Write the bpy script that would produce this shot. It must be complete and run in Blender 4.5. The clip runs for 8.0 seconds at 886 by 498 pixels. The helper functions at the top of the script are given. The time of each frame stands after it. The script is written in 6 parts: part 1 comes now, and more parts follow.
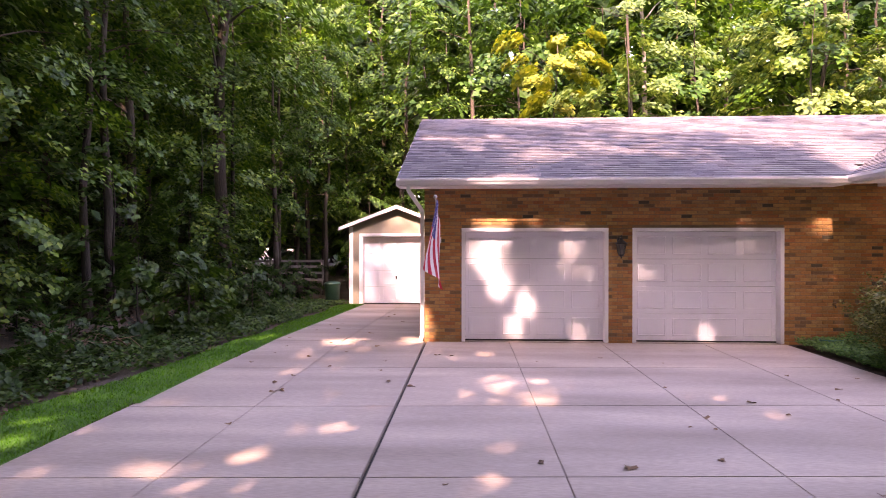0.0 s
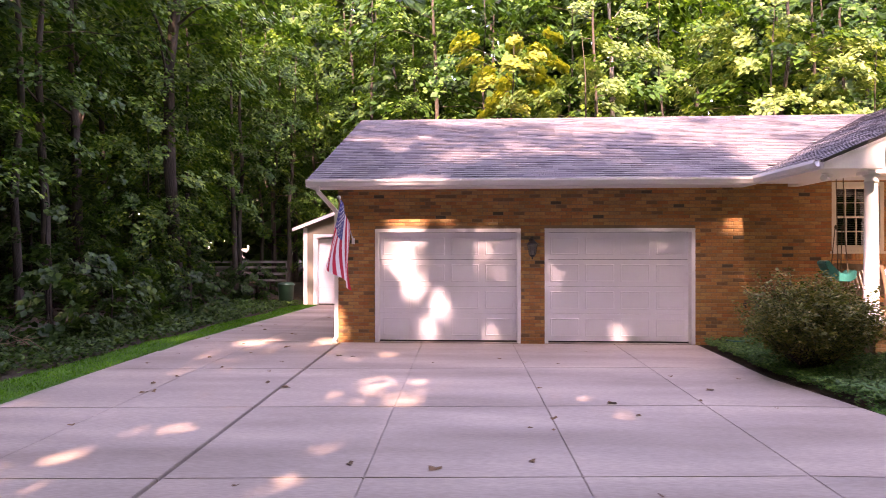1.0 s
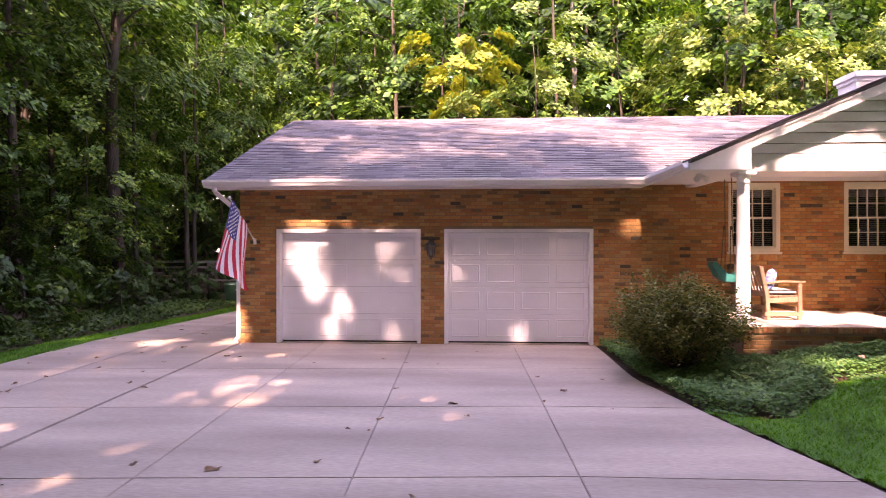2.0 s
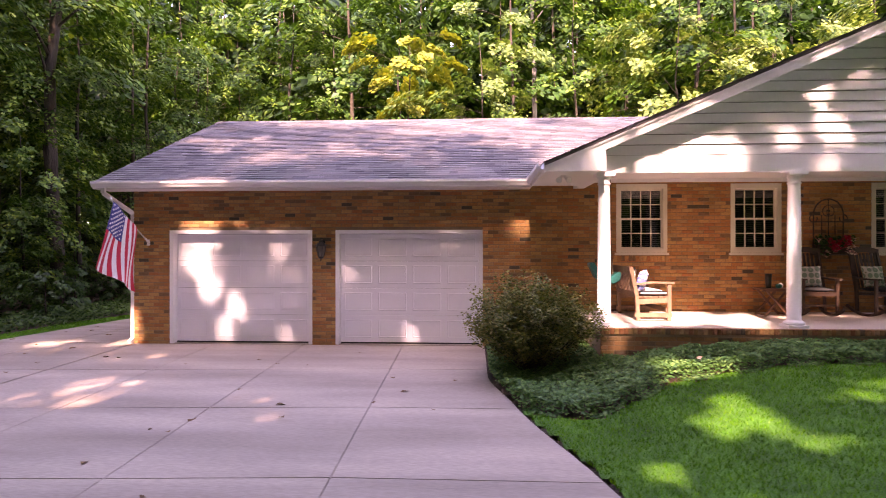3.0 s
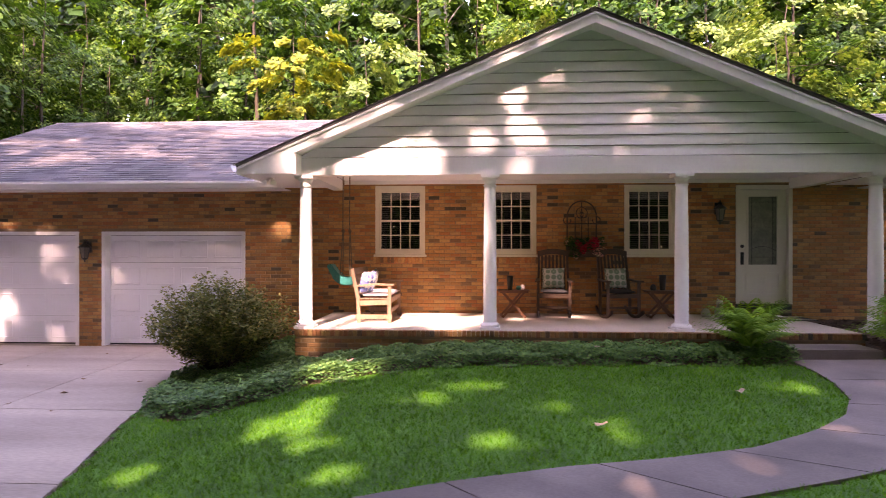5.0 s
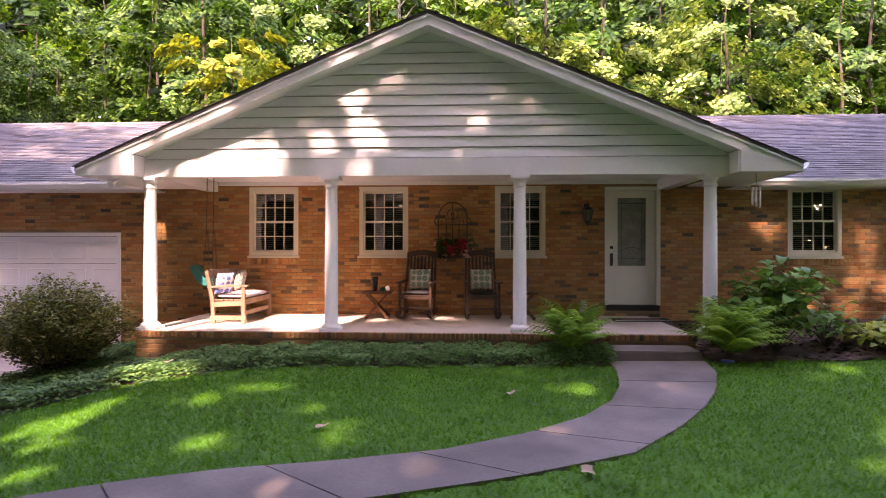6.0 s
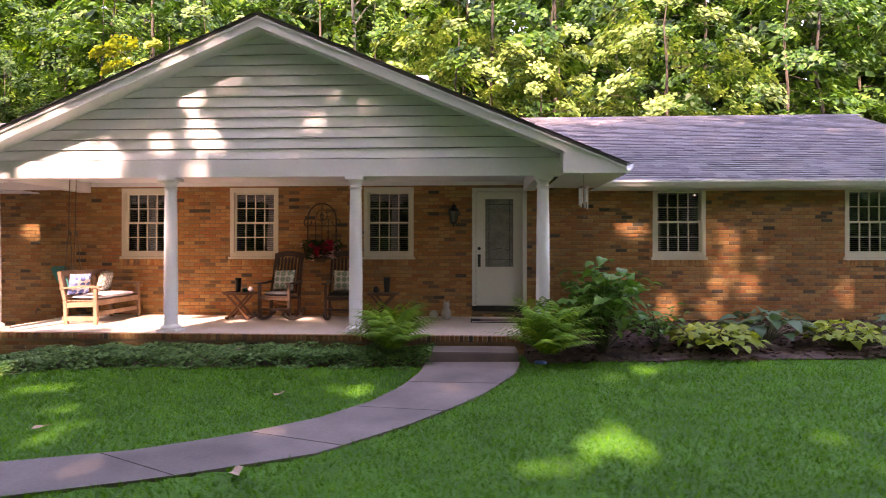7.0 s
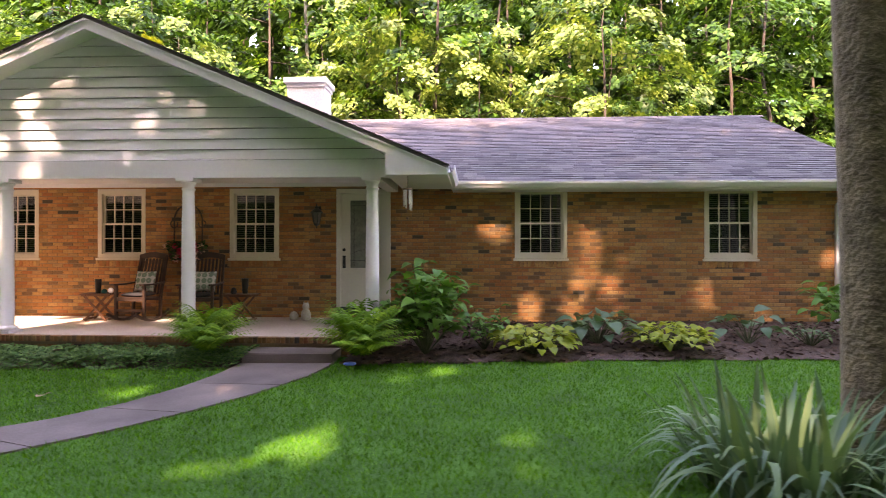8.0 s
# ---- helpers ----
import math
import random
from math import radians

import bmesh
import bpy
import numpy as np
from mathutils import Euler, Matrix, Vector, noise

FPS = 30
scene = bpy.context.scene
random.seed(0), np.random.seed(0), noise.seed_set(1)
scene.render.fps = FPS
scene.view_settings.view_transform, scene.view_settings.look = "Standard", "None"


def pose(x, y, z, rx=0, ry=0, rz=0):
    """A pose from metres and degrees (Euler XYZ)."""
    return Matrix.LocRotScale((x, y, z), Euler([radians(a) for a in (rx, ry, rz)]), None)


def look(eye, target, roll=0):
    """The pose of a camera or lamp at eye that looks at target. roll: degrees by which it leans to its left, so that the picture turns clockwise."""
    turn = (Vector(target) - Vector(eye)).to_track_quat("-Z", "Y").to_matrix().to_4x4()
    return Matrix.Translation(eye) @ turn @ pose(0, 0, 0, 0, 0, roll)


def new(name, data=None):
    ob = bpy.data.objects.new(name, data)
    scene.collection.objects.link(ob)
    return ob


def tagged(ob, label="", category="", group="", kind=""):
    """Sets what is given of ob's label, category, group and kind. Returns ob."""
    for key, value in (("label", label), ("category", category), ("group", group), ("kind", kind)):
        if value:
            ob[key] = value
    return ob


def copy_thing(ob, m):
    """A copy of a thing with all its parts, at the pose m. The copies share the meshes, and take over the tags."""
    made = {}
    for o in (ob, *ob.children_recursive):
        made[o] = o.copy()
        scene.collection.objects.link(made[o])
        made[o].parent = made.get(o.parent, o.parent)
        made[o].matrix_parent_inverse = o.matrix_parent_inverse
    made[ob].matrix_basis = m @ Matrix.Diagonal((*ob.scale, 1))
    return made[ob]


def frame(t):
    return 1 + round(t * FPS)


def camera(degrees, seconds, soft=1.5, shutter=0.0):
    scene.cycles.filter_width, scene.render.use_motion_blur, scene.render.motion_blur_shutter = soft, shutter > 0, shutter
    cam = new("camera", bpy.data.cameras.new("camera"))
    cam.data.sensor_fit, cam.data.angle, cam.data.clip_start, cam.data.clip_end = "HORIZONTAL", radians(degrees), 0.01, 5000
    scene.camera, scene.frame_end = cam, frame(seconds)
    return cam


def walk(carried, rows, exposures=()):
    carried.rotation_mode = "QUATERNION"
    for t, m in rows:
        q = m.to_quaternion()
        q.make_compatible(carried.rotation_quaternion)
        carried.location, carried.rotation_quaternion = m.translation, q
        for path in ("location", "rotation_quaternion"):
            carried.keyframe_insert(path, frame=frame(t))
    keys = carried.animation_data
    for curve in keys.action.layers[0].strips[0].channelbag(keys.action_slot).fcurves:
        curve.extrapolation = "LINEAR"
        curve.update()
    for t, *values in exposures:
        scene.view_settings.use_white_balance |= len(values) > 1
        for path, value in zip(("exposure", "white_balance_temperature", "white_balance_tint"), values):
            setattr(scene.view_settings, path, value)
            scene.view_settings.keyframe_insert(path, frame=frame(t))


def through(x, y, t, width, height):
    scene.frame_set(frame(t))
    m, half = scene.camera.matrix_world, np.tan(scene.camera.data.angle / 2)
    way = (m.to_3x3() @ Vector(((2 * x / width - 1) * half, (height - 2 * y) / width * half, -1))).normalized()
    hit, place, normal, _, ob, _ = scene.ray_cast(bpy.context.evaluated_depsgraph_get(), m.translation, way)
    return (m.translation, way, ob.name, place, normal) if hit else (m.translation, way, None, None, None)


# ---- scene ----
cam = camera(74.0, 8.0, 0.9, 0.2)
METRES, EYE, TILT, LEAN, TURN = 17.75, 1.82, 0.0, 0.15, 2.9
X0, Y0 = 0.95, -11.56
ROWS = [
    (0.0, 0.0, 0.0, 0.0, 0.0, -0.11, -0.18),
    (0.5, 0.0463, 0.0001, 0.0003, 0.02, -0.08, -0.14),
    (1.0, 0.0964, -0.0004, 0.0004, 0.05, -0.05, -0.1),
    (2.5, 0.2642, -0.002, 0.0021, 0.01, -0.08, -0.16),
    (3.0, 0.3252, -0.003, 0.0028, 0.05, -0.07, -0.13),
    (3.5, 0.3876, -0.0039, 0.0036, 0.05, -0.08, -0.14),
    (4.0, 0.4519, -0.0044, 0.0041, 0.09, -0.08, -0.15),
    (4.5, 0.5175, -0.0049, 0.0046, 0.12, -0.08, -0.17),
    (6.0, 0.719, -0.007, 0.0071, 0.03, -0.09, -0.18),
    (6.5, 0.7881, -0.008, 0.0078, 0.05, -0.09, -0.19),
    (7.0, 0.8579, -0.0086, 0.0087, 0.07, -0.1, -0.18),
    (7.5, 0.9285, -0.009, 0.0096, 0.07, -0.1, -0.19),
    (8.0, 0.9999, -0.0094, 0.0101, 0.07, -0.07, -0.18),
]
walk(cam, [(t, pose(X0, Y0, EYE, TILT, LEAN, TURN) @ pose(METRES * x, METRES * y, METRES * z, 90 + pitch, roll, yaw)) for t, x, y, z, yaw, pitch, roll in ROWS],
     [(0.0, 3.95, 8900.0, 54.0), (2.5, 3.9, 8900.0, 56.0), (3.5, 3.8, 8900.0, 58.0), (4.5, 3.85, 8800.0, 53.0), (6.0, 3.92, 8700.0, 50.0), (7.0, 3.98, 8800.0, 46.0), (8.0, 4.14, 9200.0, 40.0)])

# ---- world, sun and exposure ----
world = bpy.data.worlds.new("sky")
scene.world = world
world.use_nodes = True
wn = world.node_tree.nodes
sky = wn.new("ShaderNodeTexSky")
sky.sky_type, sky.sun_disc = 'NISHITA', False
SUN = Vector((-0.14, -1.0, 1.05)).normalized()      # towards the sun
sky.sun_elevation = math.asin(SUN.z)
sky.sun_rotation = math.atan2(SUN.x, SUN.y)
world.node_tree.links.new(sky.outputs[0], wn["Background"].inputs[0])
wn["Background"].inputs[1].default_value = 0.15
sun = new("sun", bpy.data.lights.new("sun", 'SUN'))
sun.data.energy, sun.data.angle, sun.data.color = 1.6, radians(0.8), (1.0, 0.93, 0.82)
sun.matrix_world = look(SUN * 60, (0, 0, 0))


# ---- materials ----
def nodes_of(name, rough=0.7, metal=0.0):
    m = bpy.data.materials.new(name)
    m.use_nodes = True
    nt = m.node_tree
    b = nt.nodes["Principled BSDF"]
    b.inputs["Roughness"].default_value, b.inputs["Metallic"].default_value = rough, metal
    return m, nt, b


def ramp(nt, stops, fac, constant=False):
    r = nt.nodes.new("ShaderNodeValToRGB")
    r.color_ramp.interpolation = 'CONSTANT' if constant else 'LINEAR'
    e = r.color_ramp.elements
    while len(e) < len(stops):
        e.new(0.5)
    for el, (p, c) in zip(e, stops):
        el.position, el.color = p, (*c, 1)
    nt.links.new(fac, r.inputs[0])
    return r.outputs[0]


def noise_tex(nt, scale, detail=4.0, stretch=None):
    geo = nt.nodes.new("ShaderNodeNewGeometry")
    n = nt.nodes.new("ShaderNodeTexNoise")
    n.inputs["Scale"].default_value, n.inputs["Detail"].default_value = scale, detail
    src = geo.outputs["Position"]
    if stretch:
        mp = nt.nodes.new("ShaderNodeMapping")
        mp.inputs["Scale"].default_value = stretch
        nt.links.new(src, mp.inputs[0])
        src = mp.outputs[0]
    nt.links.new(src, n.inputs["Vector"])
    return n.outputs["Fac"]


def mixc(nt, a, b, fac, mode='MIX'):
    m = nt.nodes.new("ShaderNodeMix")
    m.data_type, m.blend_type = 'RGBA', mode
    for s, v in ((m.inputs["Factor"], fac), (m.inputs["A"], a), (m.inputs["B"], b)):
        if isinstance(v, (int, float)):
            s.default_value = v
        elif isinstance(v, tuple):
            s.default_value = (*v, 1)
        else:
            nt.links.new(v, s)
    return m.outputs["Result"]


def bump(nt, b, height, strength=0.3, dist=0.01):
    bp = nt.nodes.new("ShaderNodeBump")
    bp.inputs["Strength"].default_value, bp.inputs["Distance"].default_value = strength, dist
    nt.links.new(height, bp.inputs["Height"])
    nt.links.new(bp.outputs[0], b.inputs["Normal"])


def surf(name, c1, c2, big=1.5, fine=40.0, rough=0.7, relief=0.25, dist=0.004, metal=0.0, vary=None, stretch=None, spread=0.9, grain=0.6):
    """A surface of two shades: broad stains and fine grain. vary: 'island' or 'object' for piece-by-piece shades."""
    m, nt, b = nodes_of(name, rough, metal)
    n1, n2 = noise_tex(nt, big, 5, stretch), noise_tex(nt, fine, 3, stretch)
    col = ramp(nt, [(0.3, c1), (0.7, c2)], n1)
    col = mixc(nt, col, ramp(nt, [(0.3, (0.75, 0.75, 0.75)), (0.7, (1.15, 1.15, 1.15))], n2), grain, 'MULTIPLY')
    if vary:
        src = nt.nodes.new("ShaderNodeNewGeometry").outputs["Random Per Island"] if vary == 'island' else nt.nodes.new("ShaderNodeObjectInfo").outputs["Random"]
        col = mixc(nt, col, ramp(nt, [(0.0, (0.72, 0.72, 0.74)), (1.0, (1.22, 1.2, 1.18))], src), spread, 'MULTIPLY')
    nt.links.new(col, b.inputs["Base Color"])
    if relief:
        bump(nt, b, n2, relief, dist)
    return m


def brick_mat(name, source, deep=1.0):
    m, nt, b = nodes_of(name, 0.85)
    src = nt.nodes.new("ShaderNodeNewGeometry").outputs["Random Per Island"] if source == 'island' else nt.nodes.new("ShaderNodeObjectInfo").outputs["Random"]
    col = ramp(nt, [(0.0, (0.40, 0.185, 0.075)), (0.2, (0.46, 0.24, 0.10)), (0.42, (0.38, 0.155, 0.068)), (0.50, (0.47, 0.285, 0.125)),
                    (0.66, (0.34, 0.185, 0.08)), (0.78, (0.38, 0.235, 0.118)), (0.89, (0.20, 0.125, 0.075)), (0.975, (0.085, 0.07, 0.055))], src, True)
    n = noise_tex(nt, 30, 5)
    col = mixc(nt, col, ramp(nt, [(0.3, (0.7, 0.7, 0.7)), (0.7, (1.2, 1.2, 1.2))], n), 0.7, 'MULTIPLY')
    col = mixc(nt, col, ramp(nt, [(0.35, (0.82, 0.86, 0.8)), (0.65, (1.12, 1.05, 1.05))], noise_tex(nt, 0.7, 3)), 0.8, 'MULTIPLY')
    col = mixc(nt, col, (1.06, 0.98, 0.86), 1.0, 'MULTIPLY')
    if deep != 1.0:
        col = mixc(nt, col, (deep, deep * 1.05, deep * 1.1), 1.0, 'MULTIPLY')
    nt.links.new(col, b.inputs["Base Color"])
    bump(nt, b, n, 0.5, 0.006)
    return m


def leaf_mat(name, c1, c2, c3, through=0.45):
    """Leaves let some light through; shades differ from leaf to leaf and from plant to plant."""
    m, nt, b = nodes_of(name, 0.45)
    isl = nt.nodes.new("ShaderNodeNewGeometry").outputs["Random Per Island"]
    obj = nt.nodes.new("ShaderNodeObjectInfo").outputs["Random"]
    col = ramp(nt, [(0.0, c1), (0.6, c2), (1.0, c3)], isl)
    col = mixc(nt, col, ramp(nt, [(0.0, (0.7, 0.85, 0.8)), (0.5, (1.0, 1.0, 1.0)), (0.8, (1.25, 1.15, 0.9)), (1.0, (1.6, 1.35, 0.9))], obj), 0.8, 'MULTIPLY')
    nt.links.new(col, b.inputs["Base Color"])
    b.inputs["Specular IOR Level"].default_value = 0.28
    tr = nt.nodes.new("ShaderNodeBsdfTranslucent")
    lighter = mixc(nt, col, (1.35, 1.4, 0.6), 1.0, 'MULTIPLY')
    nt.links.new(lighter, tr.inputs[0])
    mx = nt.nodes.new("ShaderNodeMixShader")
    mx.inputs[0].default_value = through
    nt.links.new(b.outputs[0], mx.inputs[1])
    nt.links.new(tr.outputs[0], mx.inputs[2])
    nt.links.new(mx.outputs[0], nt.nodes["Material Output"].inputs[0])
    return m


def glass_mat(name):
    m, nt, b = nodes_of(name, 0.0)
    g, t, mx = nt.nodes.new("ShaderNodeBsdfGlossy"), nt.nodes.new("ShaderNodeBsdfTransparent"), nt.nodes.new("ShaderNodeMixShader")
    g.inputs["Roughness"].default_value = 0.01
    t.inputs[0].default_value = (0.75, 0.8, 0.78, 1)
    mx.inputs[0].default_value = 0.2
    nt.links.new(t.outputs[0], mx.inputs[1])
    nt.links.new(g.outputs[0], mx.inputs[2])
    nt.links.new(mx.outputs[0], nt.nodes["Material Output"].inputs[0])
    return m


BRICK = brick_mat("brick", 'island')
# darker copy of the brick: weathering plus the shade along the porch edge
BRICK_EDGE = brick_mat("weathered and shade-darkened edge brick", 'island', 0.6)
BRICK_ONE = brick_mat("brick single", 'object')
MORTAR = surf("mortar", (0.20, 0.135, 0.085), (0.30, 0.21, 0.135), 2, 60, 0.95, 0.5)
def shingle_mat():
    m, nt, b = nodes_of("asphalt shingle", 0.9)
    isl = nt.nodes.new("ShaderNodeNewGeometry").outputs["Random Per Island"]
    col = ramp(nt, [(0.0, (0.15, 0.14, 0.155)), (0.25, (0.115, 0.105, 0.12)), (0.45, (0.175, 0.162, 0.175)), (0.62, (0.095, 0.087, 0.1)), (0.76, (0.18, 0.165, 0.175)), (0.9, (0.135, 0.122, 0.13))], isl, True)
    n = noise_tex(nt, 160, 3)
    col = mixc(nt, col, ramp(nt, [(0.3, (0.6, 0.6, 0.6)), (0.7, (1.05, 1.04, 1.06))], n), 0.7, 'MULTIPLY')
    col = mixc(nt, col, ramp(nt, [(0.35, (0.72, 0.71, 0.74)), (0.65, (0.95, 0.93, 0.93))], noise_tex(nt, 0.5, 4)), 0.8, 'MULTIPLY')
    nt.links.new(col, b.inputs["Base Color"])
    bump(nt, b, n, 0.5, 0.005)
    return m


SHINGLE = shingle_mat()
WHITE = surf("white painted trim", (0.76, 0.75, 0.77), (0.83, 0.82, 0.84), 0.9, 25, 0.45, 0.06, grain=0.1)
SIDING = surf("white siding", (0.80, 0.79, 0.82), (0.87, 0.86, 0.885), 0.6, 20, 0.5, 0.06, grain=0.1)
DOORWHITE = surf("white garage door steel", (0.77, 0.76, 0.82), (0.84, 0.83, 0.88), 0.7, 60, 0.42, 0.1, 0.002, grain=0.1)
CREAM = surf("cream window frame", (0.62, 0.56, 0.44), (0.70, 0.64, 0.52), 1.2, 30, 0.5, 0.08, grain=0.1)
CONCRETE = surf("driveway concrete", (0.28, 0.215, 0.178), (0.49, 0.39, 0.325), 0.8, 45, 0.85, 0.25, 0.004, vary='object', spread=0.22, stretch=(0.3, 1.5, 1))
WALKCON = surf("walk concrete", (0.115, 0.092, 0.083), (0.225, 0.18, 0.162), 1.3, 55, 0.88, 0.3, 0.004, vary='object', spread=0.4)
PORCHCON = surf("porch concrete", (0.54, 0.46, 0.40), (0.66, 0.57, 0.51), 0.9, 45, 0.8, 0.2)
TAR = surf("dark joint filler", (0.02, 0.018, 0.017), (0.05, 0.045, 0.04), 3, 40, 0.9, 0.3)
SOIL = surf("forest soil", (0.035, 0.026, 0.017), (0.09, 0.062, 0.04), 1.2, 25, 0.95, 0.8, 0.03)
GRASSBASE = surf("lawn base", (0.013, 0.09, 0.0025), (0.032, 0.165, 0.005), 2.2, 60, 0.9, 0.8, 0.02)
MULCH = surf("bark mulch", (0.045, 0.025, 0.018), (0.13, 0.075, 0.055), 4, 45, 0.95, 0.9, 0.03)
BARK = surf("bark", (0.03, 0.022, 0.016), (0.085, 0.066, 0.05), 3, 22, 0.95, 0.9, 0.03, stretch=(1, 1, 0.25), vary='object')
SHEDSIDE = surf("taupe shed siding", (0.25, 0.22, 0.17), (0.31, 0.275, 0.22), 1, 30, 0.8, 0.15)
# near-black colour stands in for the lack of light indoors
DARK = surf("near-black indoor shade", (0.015, 0.015, 0.016), (0.03, 0.03, 0.03), 1, 10, 0.9, 0)
BLACK = surf("black metal", (0.008, 0.008, 0.009), (0.02, 0.02, 0.02), 5, 60, 0.4, 0.1)
GLASS = glass_mat("window glass")
YARDBARK = surf("grey-brown furrowed bark", (0.12, 0.085, 0.05), (0.30, 0.22, 0.125), 7, 30, 0.95, 1.0, 0.04)
PALEBARK = surf("pale grey bark", (0.17, 0.14, 0.12), (0.34, 0.29, 0.25), 3, 22, 0.95, 0.8, 0.03, stretch=(1, 1, 0.3))
LEAF = leaf_mat("woodland leaves", (0.013, 0.05, 0.008), (0.040, 0.115, 0.016), (0.135, 0.235, 0.05), .33)
LEAFDARK = leaf_mat("understory leaves", (0.012, 0.042, 0.010), (0.028, 0.08, 0.016), (0.065, 0.135, 0.032), .33)
LEAFLIME = leaf_mat("lime green maple leaves", (0.055, 0.115, 0.022), (0.14, 0.215, 0.052), (0.28, 0.34, 0.115), .33)
LEAFYELLOW = leaf_mat("yellowing maple leaves", (0.13, 0.19, 0.025), (0.24, 0.27, 0.035), (0.34, 0.34, 0.055), .33)


# ---- mesh helpers ----
def box(bm, x0, x1, y0, y1, z0, z1):
    v = [bm.verts.new(p) for p in ((x0, y0, z0), (x1, y0, z0), (x1, y1, z0), (x0, y1, z0), (x0, y0, z1), (x1, y0, z1), (x1, y1, z1), (x0, y1, z1))]
    for f in ((3, 2, 1, 0), (4, 5, 6, 7), (0, 1, 5, 4), (1, 2, 6, 5), (2, 3, 7, 6), (3, 0, 4, 7)):
        bm.faces.new([v[i] for i in f])
    return v


def tube(bm, pts, radii, n=8, caps=True):
    """A round bar through pts with a radius at each."""
    rings = []
    for i, p in enumerate(pts):
        p = Vector(p)
        d = (Vector(pts[min(i + 1, len(pts) - 1)]) - Vector(pts[max(i - 1, 0)])).normalized()
        a = d.orthogonal().normalized() if abs(d.z) < 0.99 else Vector((1, 0, 0))
        if abs(d.z) < 0.99:
            a = d.cross(Vector((0, 0, 1))).normalized()
        b = d.cross(a)
        r = radii[i] if isinstance(radii, (list, tuple)) else radii
        rings.append([bm.verts.new(p + r * (math.cos(t) * a + math.sin(t) * b)) for t in (2 * math.pi * k / n for k in range(n))])
    for r0, r1 in zip(rings, rings[1:]):
        for k in range(n):
            bm.faces.new((r0[k], r0[(k + 1) % n], r1[(k + 1) % n], r1[k]))
    if caps:
        bm.faces.new(rings[0][::-1])
        bm.faces.new(rings[-1])


def lathe(bm, profile, n=20, at=(0, 0, 0)):
    rings = [[bm.verts.new((at[0] + r * math.cos(t), at[1] + r * math.sin(t), at[2] + z)) for t in (2 * math.pi * k / n for k in range(n))] for r, z in profile]
    for r0, r1 in zip(rings, rings[1:]):
        for k in range(n):
            bm.faces.new((r0[k], r0[(k + 1) % n], r1[(k + 1) % n], r1[k]))
    bm.faces.new(rings[0][::-1])
    bm.faces.new(rings[-1])


def bar(bm, a, b, w, t, up=(0, 0, 1)):
    """A square bar from a to b, w across and t thick."""
    a, b = Vector(a), Vector(b)
    d = (b - a).normalized()
    s = d.cross(Vector(up))
    s = s.normalized() if s.length > 1e-4 else Vector((1, 0, 0))
    u = s.cross(d)
    v = [bm.verts.new(p + i * s * w / 2 + j * u * t / 2) for p in (a, b) for i, j in ((-1, -1), (1, -1), (1, 1), (-1, 1))]
    for f in ((3, 2, 1, 0), (4, 5, 6, 7), (0, 1, 5, 4), (1, 2, 6, 5), (2, 3, 7, 6), (3, 0, 4, 7)):
        bm.faces.new([v[i] for i in f])


def prism(bm, poly, axis, a, b):
    """A flat outline pushed from a to b along an axis: 'y' takes (x, z) pairs, 'x' (y, z) and 'z' (x, y)."""
    put = {'y': lambda p, c: (p[0], c, p[1]), 'x': lambda p, c: (c, p[0], p[1]), 'z': lambda p, c: (p[0], p[1], c)}[axis]
    v0, v1 = [bm.verts.new(put(p, a)) for p in poly], [bm.verts.new(put(p, b)) for p in poly]
    n = len(poly)
    bm.faces.new(v0)
    bm.faces.new(v1[::-1])
    for i in range(n):
        bm.faces.new((v0[i], v1[i], v1[(i + 1) % n], v0[(i + 1) % n]))


def mesh_of(name, bm, material, smooth=False, bevel=0.0):
    if bevel:
        bmesh.ops.bevel(bm, geom=bm.edges[:], offset=bevel, segments=2, affect='EDGES', clamp_overlap=True)
    bmesh.ops.recalc_face_normals(bm, faces=bm.faces[:])
    me = bpy.data.meshes.new(name)
    bm.to_mesh(me)
    bm.free()
    me.materials.append(material)
    if smooth:
        me.polygons.foreach_set("use_smooth", [True] * len(me.polygons))
    return me


def part(name, bm, material, parent=None, label="", smooth=False, bevel=0.0):
    ob = new(name, mesh_of(name, bm, material, smooth, bevel))
    ob.parent = parent
    return tagged(ob, label)


def thing(name, at=(0, 0, 0), label="", category="", group="", kind="", turn=0):
    return place(tagged(new(name), label, category, group, kind), at, turn)


def place(ob, at, turn=0):
    ob.matrix_basis = pose(*at, 0, 0, turn)
    return ob


def setting(name, bm, material, label, category, smooth=False):
    return tagged(part(name, bm, material, None, "", smooth), label, category, "", "structure")


def raw(name, verts, faces, material, parent=None, smooth=False):
    me = bpy.data.meshes.new(name)
    me.from_pydata(verts, [], faces)
    me.materials.append(material)
    ob = new(name, me)
    ob.parent = parent
    if smooth:
        me.polygons.foreach_set("use_smooth", [True] * len(me.polygons))
    return ob


B = bmesh.new


def smooth01(a, b, x):
    t = min(1, max(0, (x - a) / (b - a)))
    return t * t * (3 - 2 * t)


def drive_edge(y):
    """The driveway's curved right-hand edge."""
    return 6.93 + 0.27 * smooth01(-2.5, -4.2, y) + 0.75 * smooth01(-3.6, -7.4, y) + 2.2 * smooth01(-6.5, -14.0, y)


def ground_z(x, y):
    z = -0.03 - 0.023 * max(0, min(y, 14)) * (1 - smooth01(0, 6, x)) - 0.012 * min(14, max(0, -y))
    e = drive_edge(y)
    z += 0.42 * smooth01(e + 0.1, e + 4.2, x) + 0.10 * smooth01(14, 23, x)
    if x > 17:
        z += 0.12 * smooth01(-2.9, -0.8, y)
    if x < -4.5:
        z += 0.35 * smooth01(-4.5, -14, x)
    z += 0.5 * smooth01(14, 40, y)
    return z

